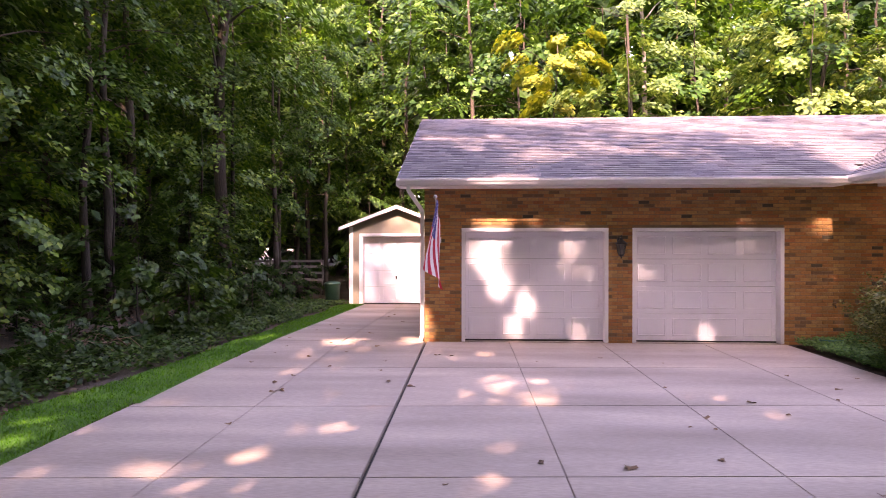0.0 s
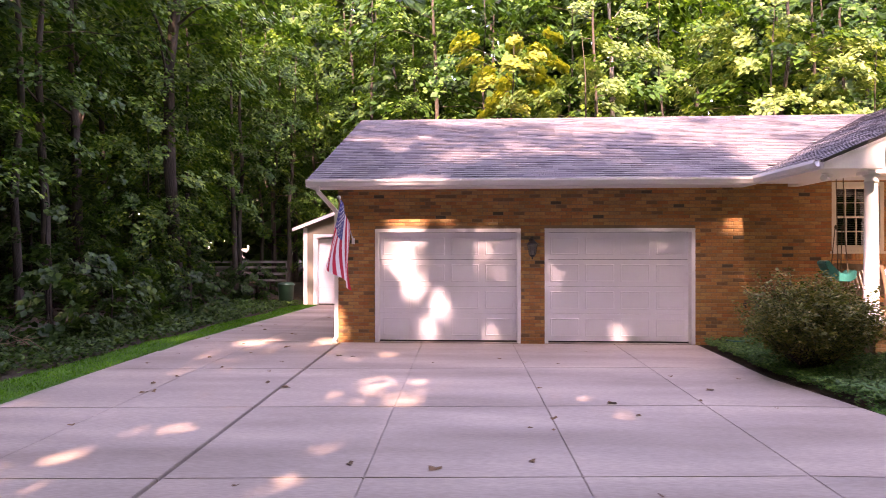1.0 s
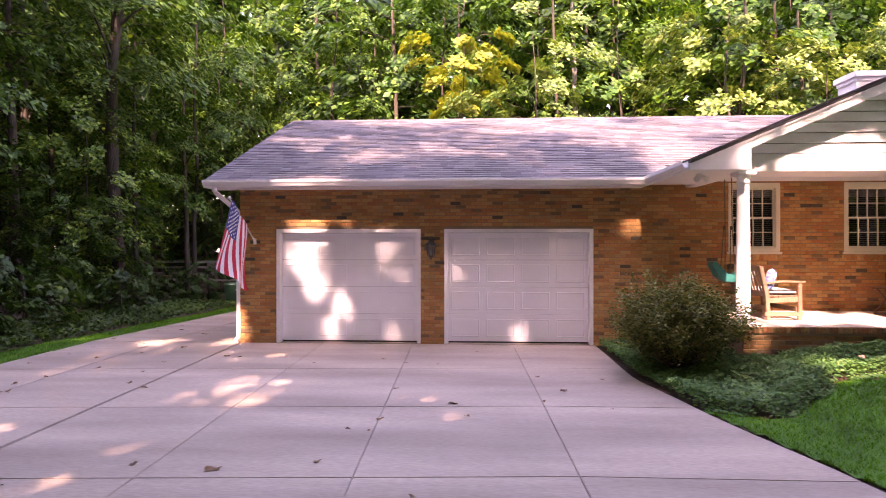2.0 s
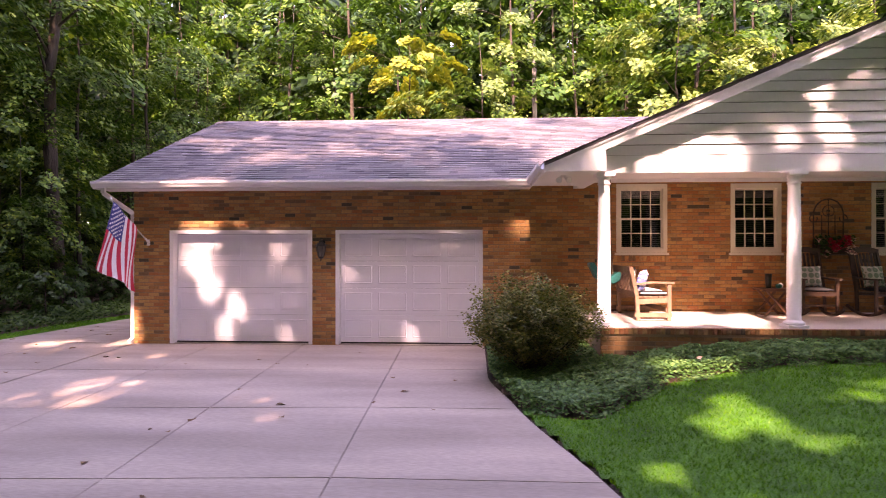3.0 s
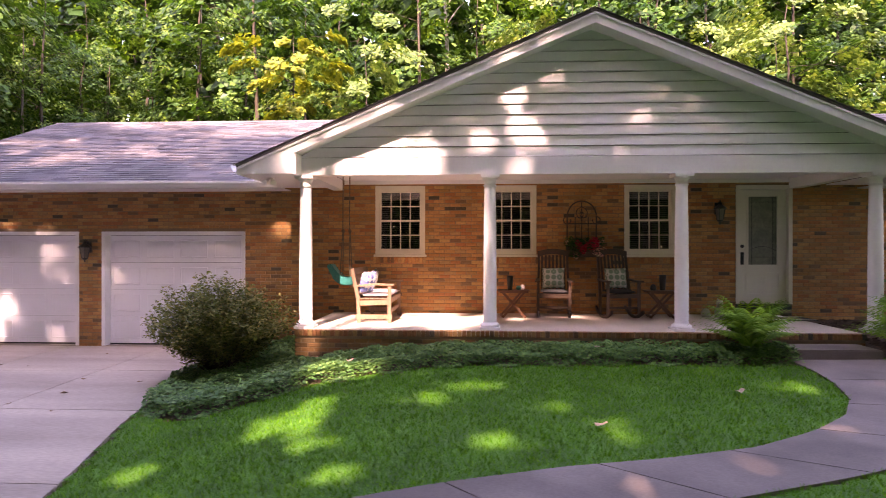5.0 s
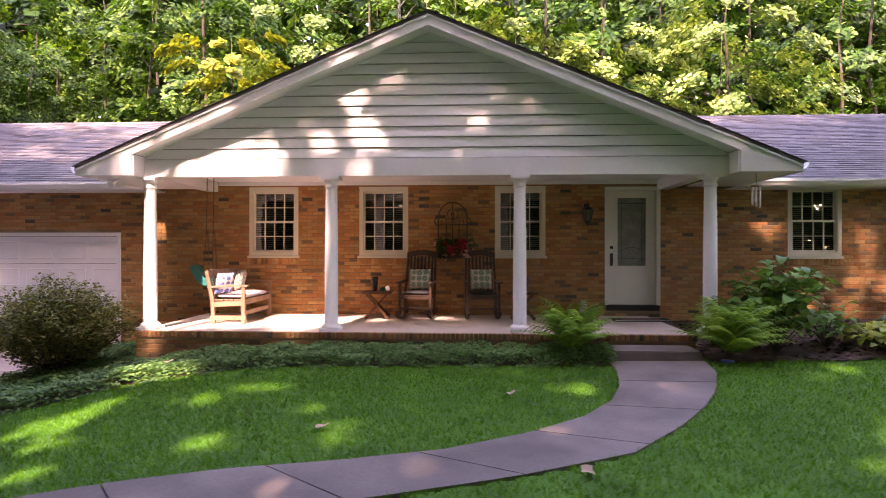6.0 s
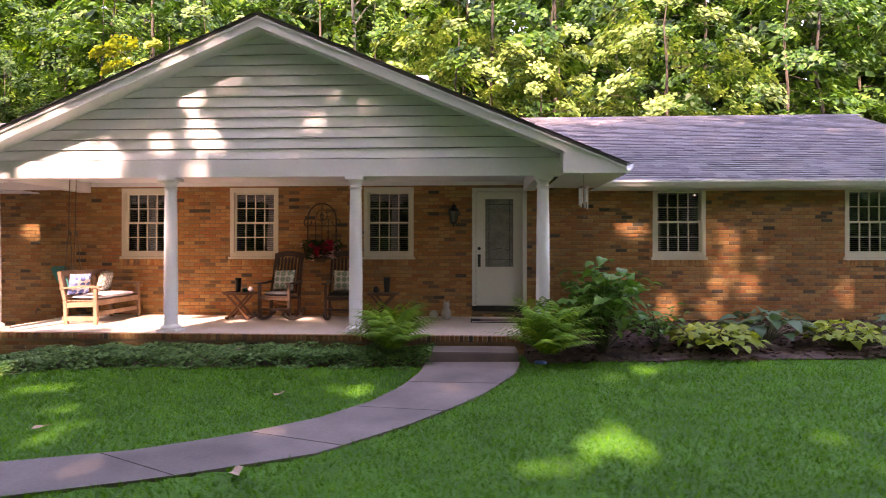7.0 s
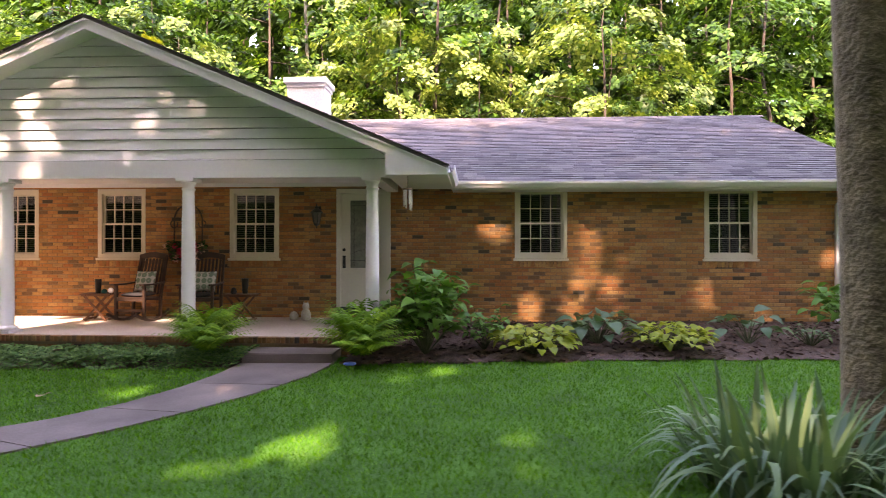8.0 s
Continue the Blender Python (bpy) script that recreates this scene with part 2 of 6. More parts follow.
# ---- ground, driveway, walk ----
def axis_steps(spans):
    out = []
    for a, b, s in spans:
        out += list(np.arange(a, b, s))
    return out + [spans[-1][1]]


gx = axis_steps([(-400, -60, 40), (-60, -12, 4), (-12, 30, 0.5), (30, 80, 4), (80, 400, 40)])
gy = axis_steps([(-400, -60, 40), (-60, -16, 4), (-16, 16, 0.5), (16, 60, 4), (60, 400, 40)])
gv = []
for y in gy:
    for x in gx:
        z = ground_z(x, y)
        if (-3.0 < x < drive_edge(y) - 0.05 and -10.9 < y < 0.6) or (-3.0 < x < 0.4 and y < 9.8 and y > -22):
            z -= 0.12
        gv.append((x, y, z))
nx = len(gx)
ground = raw("ground", gv, [(j * nx + i, j * nx + i + 1, (j + 1) * nx + i + 1, (j + 1) * nx + i) for j in range(len(gy) - 1) for i in range(nx - 1)], SOIL, None, True)
tagged(ground, "dark leaf-littered soil under the woods", "ground", "", "structure")


def sheet(name, inside, step, x0, x1, y0, y1, lift, material, label, category):
    """A patch of ground cover laid just over the ground, where inside(x, y) holds."""
    nx_, ny_ = int((x1 - x0) / step) + 1, int((y1 - y0) / step) + 1
    vs = [(x0 + i * step, y0 + j * step, ground_z(x0 + i * step, y0 + j * step) + lift) for j in range(ny_) for i in range(nx_)]
    fs = [(j * nx_ + i, j * nx_ + i + 1, (j + 1) * nx_ + i + 1, (j + 1) * nx_ + i) for j in range(ny_ - 1) for i in range(nx_ - 1)
          if inside(x0 + (i + 0.5) * step, y0 + (j + 0.5) * step)]
    used = sorted({k for f in fs for k in f})
    at = {k: n for n, k in enumerate(used)}
    ob = raw(name, [vs[k] for k in used], [tuple(at[k] for k in f) for f in fs], material, None, True)
    return tagged(ob, label, category, "", "structure")


WALK_UP = [(7.75, -7.15), (9.5, -7.25), (11.6, -7.0), (12.67, -6.73), (13.5, -6.44), (14.17, -6.02), (14.73, -5.53), (15.12, -4.95), (15.36, -4.3), (15.5, -3.6), (15.52, -3.0)]
WALK_LO = [(8.1, -8.4), (10.0, -8.4), (11.9, -7.75), (13.0, -7.36), (13.99, -6.96), (14.94, -6.46), (15.53, -5.79), (15.95, -5.2), (16.3, -4.6), (16.68, -3.7), (16.8, -3.0)]


def along(line, x):
    for (xa, ya), (xb, yb) in zip(line, line[1:]):
        if xa <= x <= xb:
            return ya + (yb - ya) * (x - xa) / (xb - xa)
    return None


def on_walk(x, y, grow=0.0):
    up, lo = along(WALK_UP, x), along(WALK_LO, x)
    if x > 15.5:
        up = -2.9
    if up is None or lo is None:
        return False
    return lo - grow < y < up + grow


def ivy_front(x):
    return along([(6.9, -2.6), (7.3, -4.3), (7.9, -4.75), (8.5, -4.4), (9.2, -3.75), (11.0, -3.55), (13.9, -3.35), (15.6, -3.3)], x)


def in_ivy(x, y):
    f = ivy_front(x)
    if f is None or not f + 0.06 * math.sin(9 * x) < y < (-2.5 if x > 8.6 else -0.2) or x < drive_edge(y) + 0.03:
        return False
    return True


def in_bed(x, y):
    return 16.85 < x < 26.5 and -3.05 + 0.04 * (x - 17) + 0.05 * math.sin(5 * x) < y < 0.05


def in_lawn(x, y):
    if y > -2.4 and x < 26.5 or (x < drive_edge(y) + 0.05 and y > -10.72):
        return False
    return not (in_ivy(x, y) or in_bed(x, y) or on_walk(x, y))


def verge_edge(y):
    return -4.15 + 0.25 * math.sin(0.8 * y) - 0.06 * y * (y < 0)


def in_verge(x, y):
    return -3.75 - 0.2 * max(0, -y - 1.5) + 0.1 * math.sin(1.3 * y) < x < -3.02 + 0.028 * min(0, y)


sheet("lawn_front", lambda x, y: x > 0.1, 0.4, 0.1, 40, -26.6, -10.6, 0.012, GRASSBASE, "mown front lawn under the shade trees", "lawn")
lawn = sheet("lawn", in_lawn, 0.1, 6.9, 34, -10.7, -2.4, 0.012, GRASSBASE, "mown green lawn with dappled sunlight", "lawn")
verge = sheet("grass_verge", in_verge, 0.1, -7.5, -3.0, -16, 9.8, 0.012, GRASSBASE, "narrow strip of grass along the driveway", "grass")
ivy_soil = sheet("ivy_bed_soil", in_ivy, 0.1, 6.9, 15.8, -5, 0.1, 0.008, MULCH, "dark soil under the ground cover", "soil")
mulch_bed = sheet("mulch_bed", in_bed, 0.1, 16.8, 26.6, -3.3, 0.1, 0.03, MULCH, "brown bark mulch in the flower bed", "flower bed")

def drive_bed(bm, x0, x1, y0, y1):
    for v in box(bm, x0, x1, y0, y1, -0.16, -0.075):
        v.co.z += 0.012 * v.co.y
    return bm


driveway = setting("driveway", drive_bed(drive_bed(B(), -3.05, 6.85, -10.9, 0.15), -3.05, 0.0, -21.9, -10.9), TAR, "pale pinkish concrete driveway cast in jointed slabs", "driveway")
JX = [-3.05, -1.61, 0.03, 1.66, 3.42, 5.36]
LEAN_X = [0.028, 0.01, 0, -0.012, -0.025, -0.022]        # the joints fan out a little
JY = [-0.02, -2.1, -4.24, -6.37, -8.5, -10.7, -13.1, -15.3, -17.5, -19.7, -21.9]


def slab(outline, z, parent, material, name="slab", slope=0.0):
    bm = B()
    prism(bm, outline, 'z', -0.1, 0.0)
    for v in bm.verts:
        v.co.z += z + slope * v.co.y
    return part(name, bm, material, parent, "", False, 0.006)


for j, (ya, yb) in enumerate(zip(JY, JY[1:])):
    for i, xa in enumerate(JX):
        if ya < -10.6 and xa > 0:
            continue
        g = 0.003
        jx = lambda k, y: JX[k] + LEAN_X[k] * y
        jy = lambda x, y: y + (0.058 * (x - 5.4) if -10 < y < -1 else 0)    # the cross joints run a little askew
        gl = 0.022 if i == 2 else g
        if i < 5:
            gr = 0.022 if i == 1 else g
            xr = JX[i + 1]
            o = [(jx(i, yb) + gl, jy(xa, yb) + g), (jx(i + 1, yb) - gr, jy(xr, yb) + g), (jx(i + 1, ya) - gr, jy(xr, ya) - g), (jx(i, ya) + gl, jy(xa, ya) - g)]
        else:
            ys = np.linspace(yb + g, ya - g, 9)
            o = [(jx(i, yb) + g, yb + g)] + [(drive_edge(y), y) for y in ys] + [(jx(i, ya) + g, ya - g)]
        slab(o, -0.022, driveway, CONCRETE, "slab", 0.012)
JB = [0.0, 2.2, 4.4, 6.6, 9.85]
for ya, yb in zip(JB, JB[1:]):
    for xa, xb in ((-3.1, -1.62), (-1.62, -0.03)):
        slab([(xa + .007, ya + .007), (xb - .007, ya + .007), (xb - .007, yb - .007), (xa + .007, yb - .007)], -0.022, driveway, CONCRETE, "slab", -0.023)
bm = B()
prism(bm, [(-3.0, 0.1), (-0.1, 0.1), (-0.1, 9.8), (-3.0, 9.8)], 'z', -0.14, -0.08)
for v in bm.verts:
    v.co.z -= 0.023 * v.co.y
part("joint_bed", bm, TAR, driveway)

front_walk = thing("front_walk", (0, 0, 0), "curved grey-pink concrete footpath to the porch step", "path", "", "structure")


def resample(line, n):
    seg = [math.dist(a, b) for a, b in zip(line, line[1:])]
    tot, out = sum(seg), []
    for k in range(n):
        d = tot * k / (n - 1)
        for (a, b), s in zip(zip(line, line[1:]), seg):
            if d <= s + 1e-9:
                out.append((a[0] + (b[0] - a[0]) * d / s, a[1] + (b[1] - a[1]) * d / s))
                break
            d -= s
    return out


NSEG, SUB = 9, 5
up_, lo_ = resample(WALK_UP, NSEG * SUB + 1), resample(WALK_LO, NSEG * SUB + 1)
for k in range(NSEG):
    u, l = up_[k * SUB:(k + 1) * SUB + 1], lo_[k * SUB:(k + 1) * SUB + 1]
    bm = B()
    for p, q in zip(range(SUB), range(1, SUB + 1)):
        fp, fq = (0.03 if p == 0 else 0), (0.03 if q == SUB else 0)
        c = [Vector(u[p]).lerp(Vector(u[q]), fp), Vector(l[p]).lerp(Vector(l[q]), fp), Vector(l[q]).lerp(Vector(l[p]), fq), Vector(u[q]).lerp(Vector(u[p]), fq)]
        prism(bm, [tuple(v) for v in c], 'z', -0.1, 0.03)
    for v in bm.verts:
        v.co.z += ground_z(v.co.x, v.co.y)
    bmesh.ops.remove_doubles(bm, verts=bm.verts[:], dist=0.0005)
    part("slab", bm, WALKCON, front_walk)

# ---- the house: brick front wall with its openings ----
WALL_TOP, HOUSE_R = 3.2, 25.6
GDOORS = [(0.73, 3.58, -0.06, 2.21), (4.04, 6.90, -0.06, 2.21)]
WINDOWS = [(9.43, 10.38), (11.55, 12.48), (14.11, 15.05), (19.44, 20.39), (22.84, 23.77)]
WZ0, WZ1 = 1.77, 3.07
DOOR = (16.14, 17.15, 0.76, 3.05)
HOLES = GDOORS + [(a, b, WZ0, WZ1) for a, b in WINDOWS] + [DOOR]


def wall_with_holes(bm, x0, x1, z0, z1, y0, y1, holes):
    xs = sorted({x0, x1, *(h[0] for h in holes), *(h[1] for h in holes)})
    for a, b in zip(xs, xs[1:]):
        z = z0
        for h in sorted([h for h in holes if h[0] <= a and h[1] >= b], key=lambda h: h[2]):
            if h[2] > z:
                box(bm, a, b, y0, y1, z, h[2])
            z = h[3]
        if z < z1:
            box(bm, a, b, y0, y1, z, z1)


bm = B()
wall_with_holes(bm, 0.006, HOUSE_R, -0.2, WALL_TOP, 0.008, 0.24, HOLES)
wall_front = setting("wall_front", bm, MORTAR, "mottled red, brown and tan brick wall", "wall")
bm = B()
box(bm, 0.008, 0.24, 0.24, 9.7, -0.5, WALL_TOP)
prism(bm, [(0.24, WALL_TOP), (9.7, WALL_TOP), (4.95, 5.2)], 'x', 0.008, 0.24)
setting("wall_left", bm, BRICK, "brick end wall of the garage", "wall")
bm = B()
box(bm, HOUSE_R - .24, HOUSE_R, 0.24, 9.7, -0.2, WALL_TOP)
prism(bm, [(0.24, WALL_TOP), (9.7, WALL_TOP), (4.95, 5.2)], 'x', HOUSE_R - .24, HOUSE_R)
setting("wall_right", bm, BRICK, "brick end wall of the house", "wall")
bm = B()
box(bm, 0.008, HOUSE_R, 9.7, 9.9, -0.5, WALL_TOP)
setting("wall_back", bm, BRICK, "brick back wall of the house", "wall")
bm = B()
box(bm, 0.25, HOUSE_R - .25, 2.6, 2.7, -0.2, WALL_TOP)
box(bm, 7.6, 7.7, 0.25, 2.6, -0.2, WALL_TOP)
setting("wall_inner", bm, DARK, "inner wall behind the windows, coloured near-black for the dim room", "wall")
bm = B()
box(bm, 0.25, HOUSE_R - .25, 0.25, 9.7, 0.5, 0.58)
setting("floor", bm, DARK, "floor inside the house, coloured near-black for the dim room", "floor")
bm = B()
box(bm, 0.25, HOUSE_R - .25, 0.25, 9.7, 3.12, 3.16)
setting("ceiling", bm, DARK, "ceiling inside the house, coloured near-black for the dim room", "ceiling")

# ---- roofs ----
PITCH = 0.42
EAVE_Y, EAVE_Z, RIDGE_Y = -0.52, 3.12, 4.95
RIDGE_Z = EAVE_Z + PITCH * (RIDGE_Y - EAVE_Y)
ROOF_L, ROOF_R = -0.48, 26.05


def shingles(name, origin, along_, up, length, run, keep, parent):
    """Overlapping shingle tabs laid in courses on a slope; keep(x, y) says where."""
    o, a, u = Vector(origin), Vector(along_).normalized(), Vector(up).normalized()
    n = a.cross(u)
    if n.z < 0:
        n = -n
    rnd = random.Random(7)
    verts, faces = [], []
    k, d = 0, 0.0
    while d < run:
        s = -rnd.random() * 0.3
        while s < length:
            w = rnd.choice((0.16, 0.22, 0.30, 0.38))
            s0, s1 = max(s, 0), min(s + w - 0.004, length)
            if s1 - s0 > 0.02:
                m = o + a * (s0 + s1) / 2 + u * (d + 0.07)
                if keep(m):
                    t = 0.003 + 0.007 * rnd.random()
                    b = len(verts)
                    d1 = min(d + 0.16, run)
                    for ss, dd, h in ((s0, d, 0.002), (s1, d, 0.002), (s1, d1, 0.003), (s0, d1, 0.003), (s0, d, t + 0.008), (s1, d, t + 0.008), (s1, d1, 0.005), (s0, d1, 0.005)):
                        verts.append(o + a * ss + u * dd + n * h)
                    faces += [(b + 4, b + 5, b + 6, b + 7), (b, b + 1, b + 5, b + 4), (b + 1, b + 2, b + 6, b + 5), (b + 3, b, b + 4, b + 7)]
            s += w
        d += 0.143
        k += 1
    ob = raw(name, verts, faces, SHINGLE, parent)
    ob["kind"] = "stuff"
    return ob


roof = thing("roof", (0, 0, 0), "weathered grey-purple asphalt shingle roof", "roof", "", "structure")
GX, GPEAK, GY = 13.05, 5.34, -2.58                 # porch gable: middle, peak height, front
GHALF = 5.26


def gable_z(x):
    return GPEAK - PITCH * abs(x - GX)


def above_porch(p):
    return p.z > gable_z(p.x) - 0.02 or not (GX - GHALF < p.x < GX + GHALF)


bm = B()
th = 0.05
for xa, xb, ye in ((ROOF_L, GX - GHALF, EAVE_Y), (GX - GHALF, GX + GHALF, 0.3), (GX + GHALF, ROOF_R, EAVE_Y)):
    ze = EAVE_Z + PITCH * (ye - EAVE_Y)
    prism(bm, [(ye, ze - th), (RIDGE_Y, RIDGE_Z - th), (10.42, EAVE_Z - th), (10.42, EAVE_Z), (RIDGE_Y, RIDGE_Z), (ye, ze)], 'x', xa, xb)
part("roof_deck", bm, SHINGLE, roof)
shingles("shingles", (ROOF_L, EAVE_Y - 0.03, EAVE_Z - 0.012), (1, 0, 0), (0, 1, PITCH), ROOF_R - ROOF_L, 5.95, above_porch, roof)
bm = B()
x = ROOF_L
while x < ROOF_R:
    prism(bm, [(RIDGE_Y - .13, RIDGE_Z - .045), (RIDGE_Y, RIDGE_Z + .02), (RIDGE_Y + .13, RIDGE_Z - .045), (RIDGE_Y, RIDGE_Z + .005)], 'x', x, x + 0.29)
    x += 0.3
part("ridge_caps", bm, SHINGLE, roof)

porch_roof = thing("porch_roof", (0, 0, 0), "front-facing gabled porch roof with grey shingles", "roof", "", "structure")
bm = B()
PB = 4.9
prism(bm, [(GX - GHALF, gable_z(GX - GHALF) - .04), (GX, GPEAK - .04), (GX + GHALF, gable_z(GX + GHALF) - .04), (GX + GHALF, gable_z(GX + GHALF)), (GX, GPEAK), (GX - GHALF, gable_z(GX - GHALF))], 'y', GY - 0.02, PB)
part("roof_deck", bm, SHINGLE, porch_roof)


def above_main(p):
    return p.z > EAVE_Z + PITCH * (p.y - EAVE_Y) - 0.02 or p.y < EAVE_Y


for sgn in (-1, 1):
    shingles("shingles", (GX + sgn * (GHALF + .03), GY - 0.04, gable_z(GX + GHALF) - .012), (0, 1, 0), (-sgn, 0, PITCH), PB - GY, 5.73, above_main, porch_roof)

# rake boards with boxed returns
for sgn, nm in ((-1, "rake_board"), (1, "rake_board")):
    e = GX + sgn * GHALF
    zi = lambda x: gable_z(x) - 0.05
    xi = GX + sgn * 4.40
    bm = B()
    pts = [(GX, GPEAK - 0.05), (GX, GPEAK - 0.205), (xi, zi(xi) - 0.145), (xi, 2.99), (e, 2.99), (e, zi(e))]
    prism(bm, pts, 'y', GY + 0.02, GY - 0.005)
    part(nm, bm, WHITE, porch_roof, "white painted rake board")
    bm = B()
    prism(bm, [(GX, GPEAK - .05), (GX, GPEAK - .08), (e, zi(e) - .03), (e, zi(e))], 'y', GY - 0.006, GY - 0.024)
    part("rake_moulding", bm, WHITE, porch_roof)
    bm = B()                                        # sloped soffit behind the rake board
    prism(bm, [(GX, GPEAK - .16), (GX, GPEAK - .18), (xi, zi(xi) - .13), (xi, zi(xi) - .11)], 'y', GY + 0.021, -2.2)
    part("soffit", bm, WHITE, porch_roof)
    bm = B()                                        # level soffit of the side eave and its side board
    box(bm, min(e, xi), max(e, xi), GY + 0.021, -0.53, 2.99, 3.01)
    part("soffit", bm, WHITE, porch_roof)
    bm = B()
    box(bm, e - .012, e + .012, GY + .021, -0.53, 2.985, gable_z(e) - .04)
    part("fascia", bm, WHITE, porch_roof)
    bm = B()                                        # gutter along the side eave
    prism(bm, [(e + sgn * .013, 3.13), (e + sgn * .013, 3.02), (e + sgn * .07, 3.02), (e + sgn * .11, 3.08), (e + sgn * .11, 3.13), (e + sgn * .1, 3.13), (e + sgn * .1, 3.085), (e + sgn * .065, 3.03), (e + sgn * .023, 3.03), (e + sgn * .023, 3.13)], 'y', GY + .05, -0.6)
    part("gutter", bm, WHITE, porch_roof)
    bm = B()
    box(bm, min(xi, xi + sgn * -.02), max(xi, xi + sgn * -.02), GY + .021, -2.21, 2.99, 3.3)
    part("return_side", bm, WHITE, porch_roof)

# clapboards of the gable
porch_gable = thing("porch_gable", (0, 0, 0), "white lapped siding on the porch gable", "gable", "", "structure")
levels = [3.275 + 0.1575 * k for k in range(13)]
for z0, z1 in zip(levels, levels[1:]):
    h0, h1 = (GPEAK - .16 - z0) / PITCH, max(0.02, (GPEAK - .16 - z1) / PITCH)
    h0, h1 = min(h0, 4.42), min(h1, 4.42)
    if h0 < 0.05:
        continue
    bm = B()
    zt = z1 - .011
    v = [bm.verts.new(p) for p in ((GX - h0, -2.25, z0), (GX + h0, -2.25, z0), (GX + h1, -2.225, zt), (GX - h1, -2.225, zt), (GX - h0, -2.2, z0), (GX + h0, -2.2, z0), (GX + h1, -2.2, zt), (GX - h1, -2.2, zt))]
    for f in ((0, 1, 2, 3), (4, 7, 6, 5), (0, 4, 5, 1), (1, 5, 6, 2), (2, 6, 7, 3), (3, 7, 4, 0)):
        bm.faces.new([v[i] for i in f])
    part("clapboard", bm, SIDING, porch_gable)
# dark sheet, shows through the board gaps as the shade under each lap
bm = B()
prism(bm, [(GX - 4.42, 3.264), (GX + 4.42, 3.264), (GX + 4.42, 3.3), (GX, GPEAK - .17), (GX - 4.42, 3.3)], 'y', -2.16, -2.12)
part("sheathing", bm, BARK, porch_gable, "dark sheet behind the boards, for the shade lines at the laps")
porch_beam = thing("porch_beam", (0, 0, 0), "white boxed beam across the porch front", "beam", "", "structure")
bm = B()
box(bm, 8.62, 17.46, -2.27, -2.08, 3.0, 3.262)
part("front_beam", bm, WHITE, porch_beam)
for xb in (8.72, 17.19):
    bm = B()
    box(bm, xb - .1, xb + .1, -2.078, 0.0, 2.99, 3.18)
    part("side_beam", bm, WHITE, porch_beam)
bm = B()
box(bm, 8.85, 17.08, -2.07, 0.0, 3.17, 3.19)
setting("ceiling_porch", bm, WHITE, "white boarded porch ceiling", "ceiling")
# added white board, stands in for light bounced up from the sunlit deck
bm = B()
box(bm, 8.84, 17.08, -0.03, -0.006, 3.1, 3.168)
setting("bright_board_porch", bm, WHITE, "white board added at the wall top to brighten the strip under the ceiling", "trim")

# eaves of the main roof: soffit, fascia, gutter
eaves = thing("eaves", (0, 0, 0), "white soffit and gutter along the eaves", "gutter", "", "structure")
for a, b in ((ROOF_L, GX - GHALF), (GX + GHALF, ROOF_R)):
    bm = B()
    box(bm, a, b, -0.5, 0.0, 2.98, 3.0)
    part("soffit", bm, WHITE, eaves)
    bm = B()
    box(bm, a, b, -0.52, -0.5, 2.975, 3.1)
    part("fascia", bm, WHITE, eaves)
    bm = B()
    gp = [(0, .13), (0, .02), (-.06, .02), (-.085, .06), (-.11, .09), (-.11, .13), (-.1, .13), (-.1, .095), (-.07, .06), (-.055, .03), (-.01, .03), (-.01, .13)]
    prism(bm, [(-.521 + p, 2.985 + q) for p, q in gp], 'x', a, b)
    part("gutter", bm, WHITE, eaves)
    bm = B()
    x = a + 0.9
    while x < b:
        box(bm, x, x + .012, -.63, -.52, 3.105, 3.111)
        x += 0.9
    part("gutter_straps", bm, WHITE, eaves)
for xr in (ROOF_L, ROOF_R):
    bm = B()
    t = 0.02 if xr > 5 else -0.02
    prism(bm, [(EAVE_Y, EAVE_Z - .03), (RIDGE_Y, RIDGE_Z - .03), (10.42, EAVE_Z - .03), (10.42, EAVE_Z - .19), (RIDGE_Y, RIDGE_Z - .19), (EAVE_Y, EAVE_Z - .14)], 'x', xr, xr + t)
    part("rake_board", bm, WHITE, eaves)

# chimney
chimney = thing("chimney", (14.51, 3.99, -0.3), "white painted brick chimney with a flared cap", "chimney", "", "structure")
bm = B()
box(bm, -.46, .46, -.37, .37, 4.6, 6.26)
part("stack", bm, surf("white painted brick", (0.66, 0.62, 0.62), (0.78, 0.73, 0.73), 1.5, 30, 0.7, 0.3), chimney)
bm = B()
box(bm, -.49, .49, -.4, .4, 6.26, 6.36)
box(bm, -.54, .54, -.45, .45, 6.36, 6.5)
part("cap", bm, WHITE, chimney, "", False, 0.01)

# porch deck and step
porch = thing("porch", (0, 0, 0), "raised concrete porch with a brick edge course", "porch", "", "structure")
bm = B()
box(bm, 8.64, 16.9, -2.42, 0.0, 0.2, 0.575)
part("base", bm, MORTAR, porch)
bm = B()
box(bm, 8.62, 16.9, -2.36, 0.0, 0.575, 0.66)
part("deck", bm, PORCHCON, porch)
bm = B()
box(bm, 15.53, 16.78, -2.98, -2.44, 0.15, 0.52)
part("step", bm, WALKCON, porch, "rough concrete step", False, 0.012)

# columns
col = thing("porch_column", (8.72, -2.19, 0.66), "white round porch column on a square base", "column", "porch columns")
bm = B()
box(bm, -.15, .15, -.15, .15, 0, .045)
part("base_plate", bm, WHITE, col, "", False, 0.006)
bm = B()
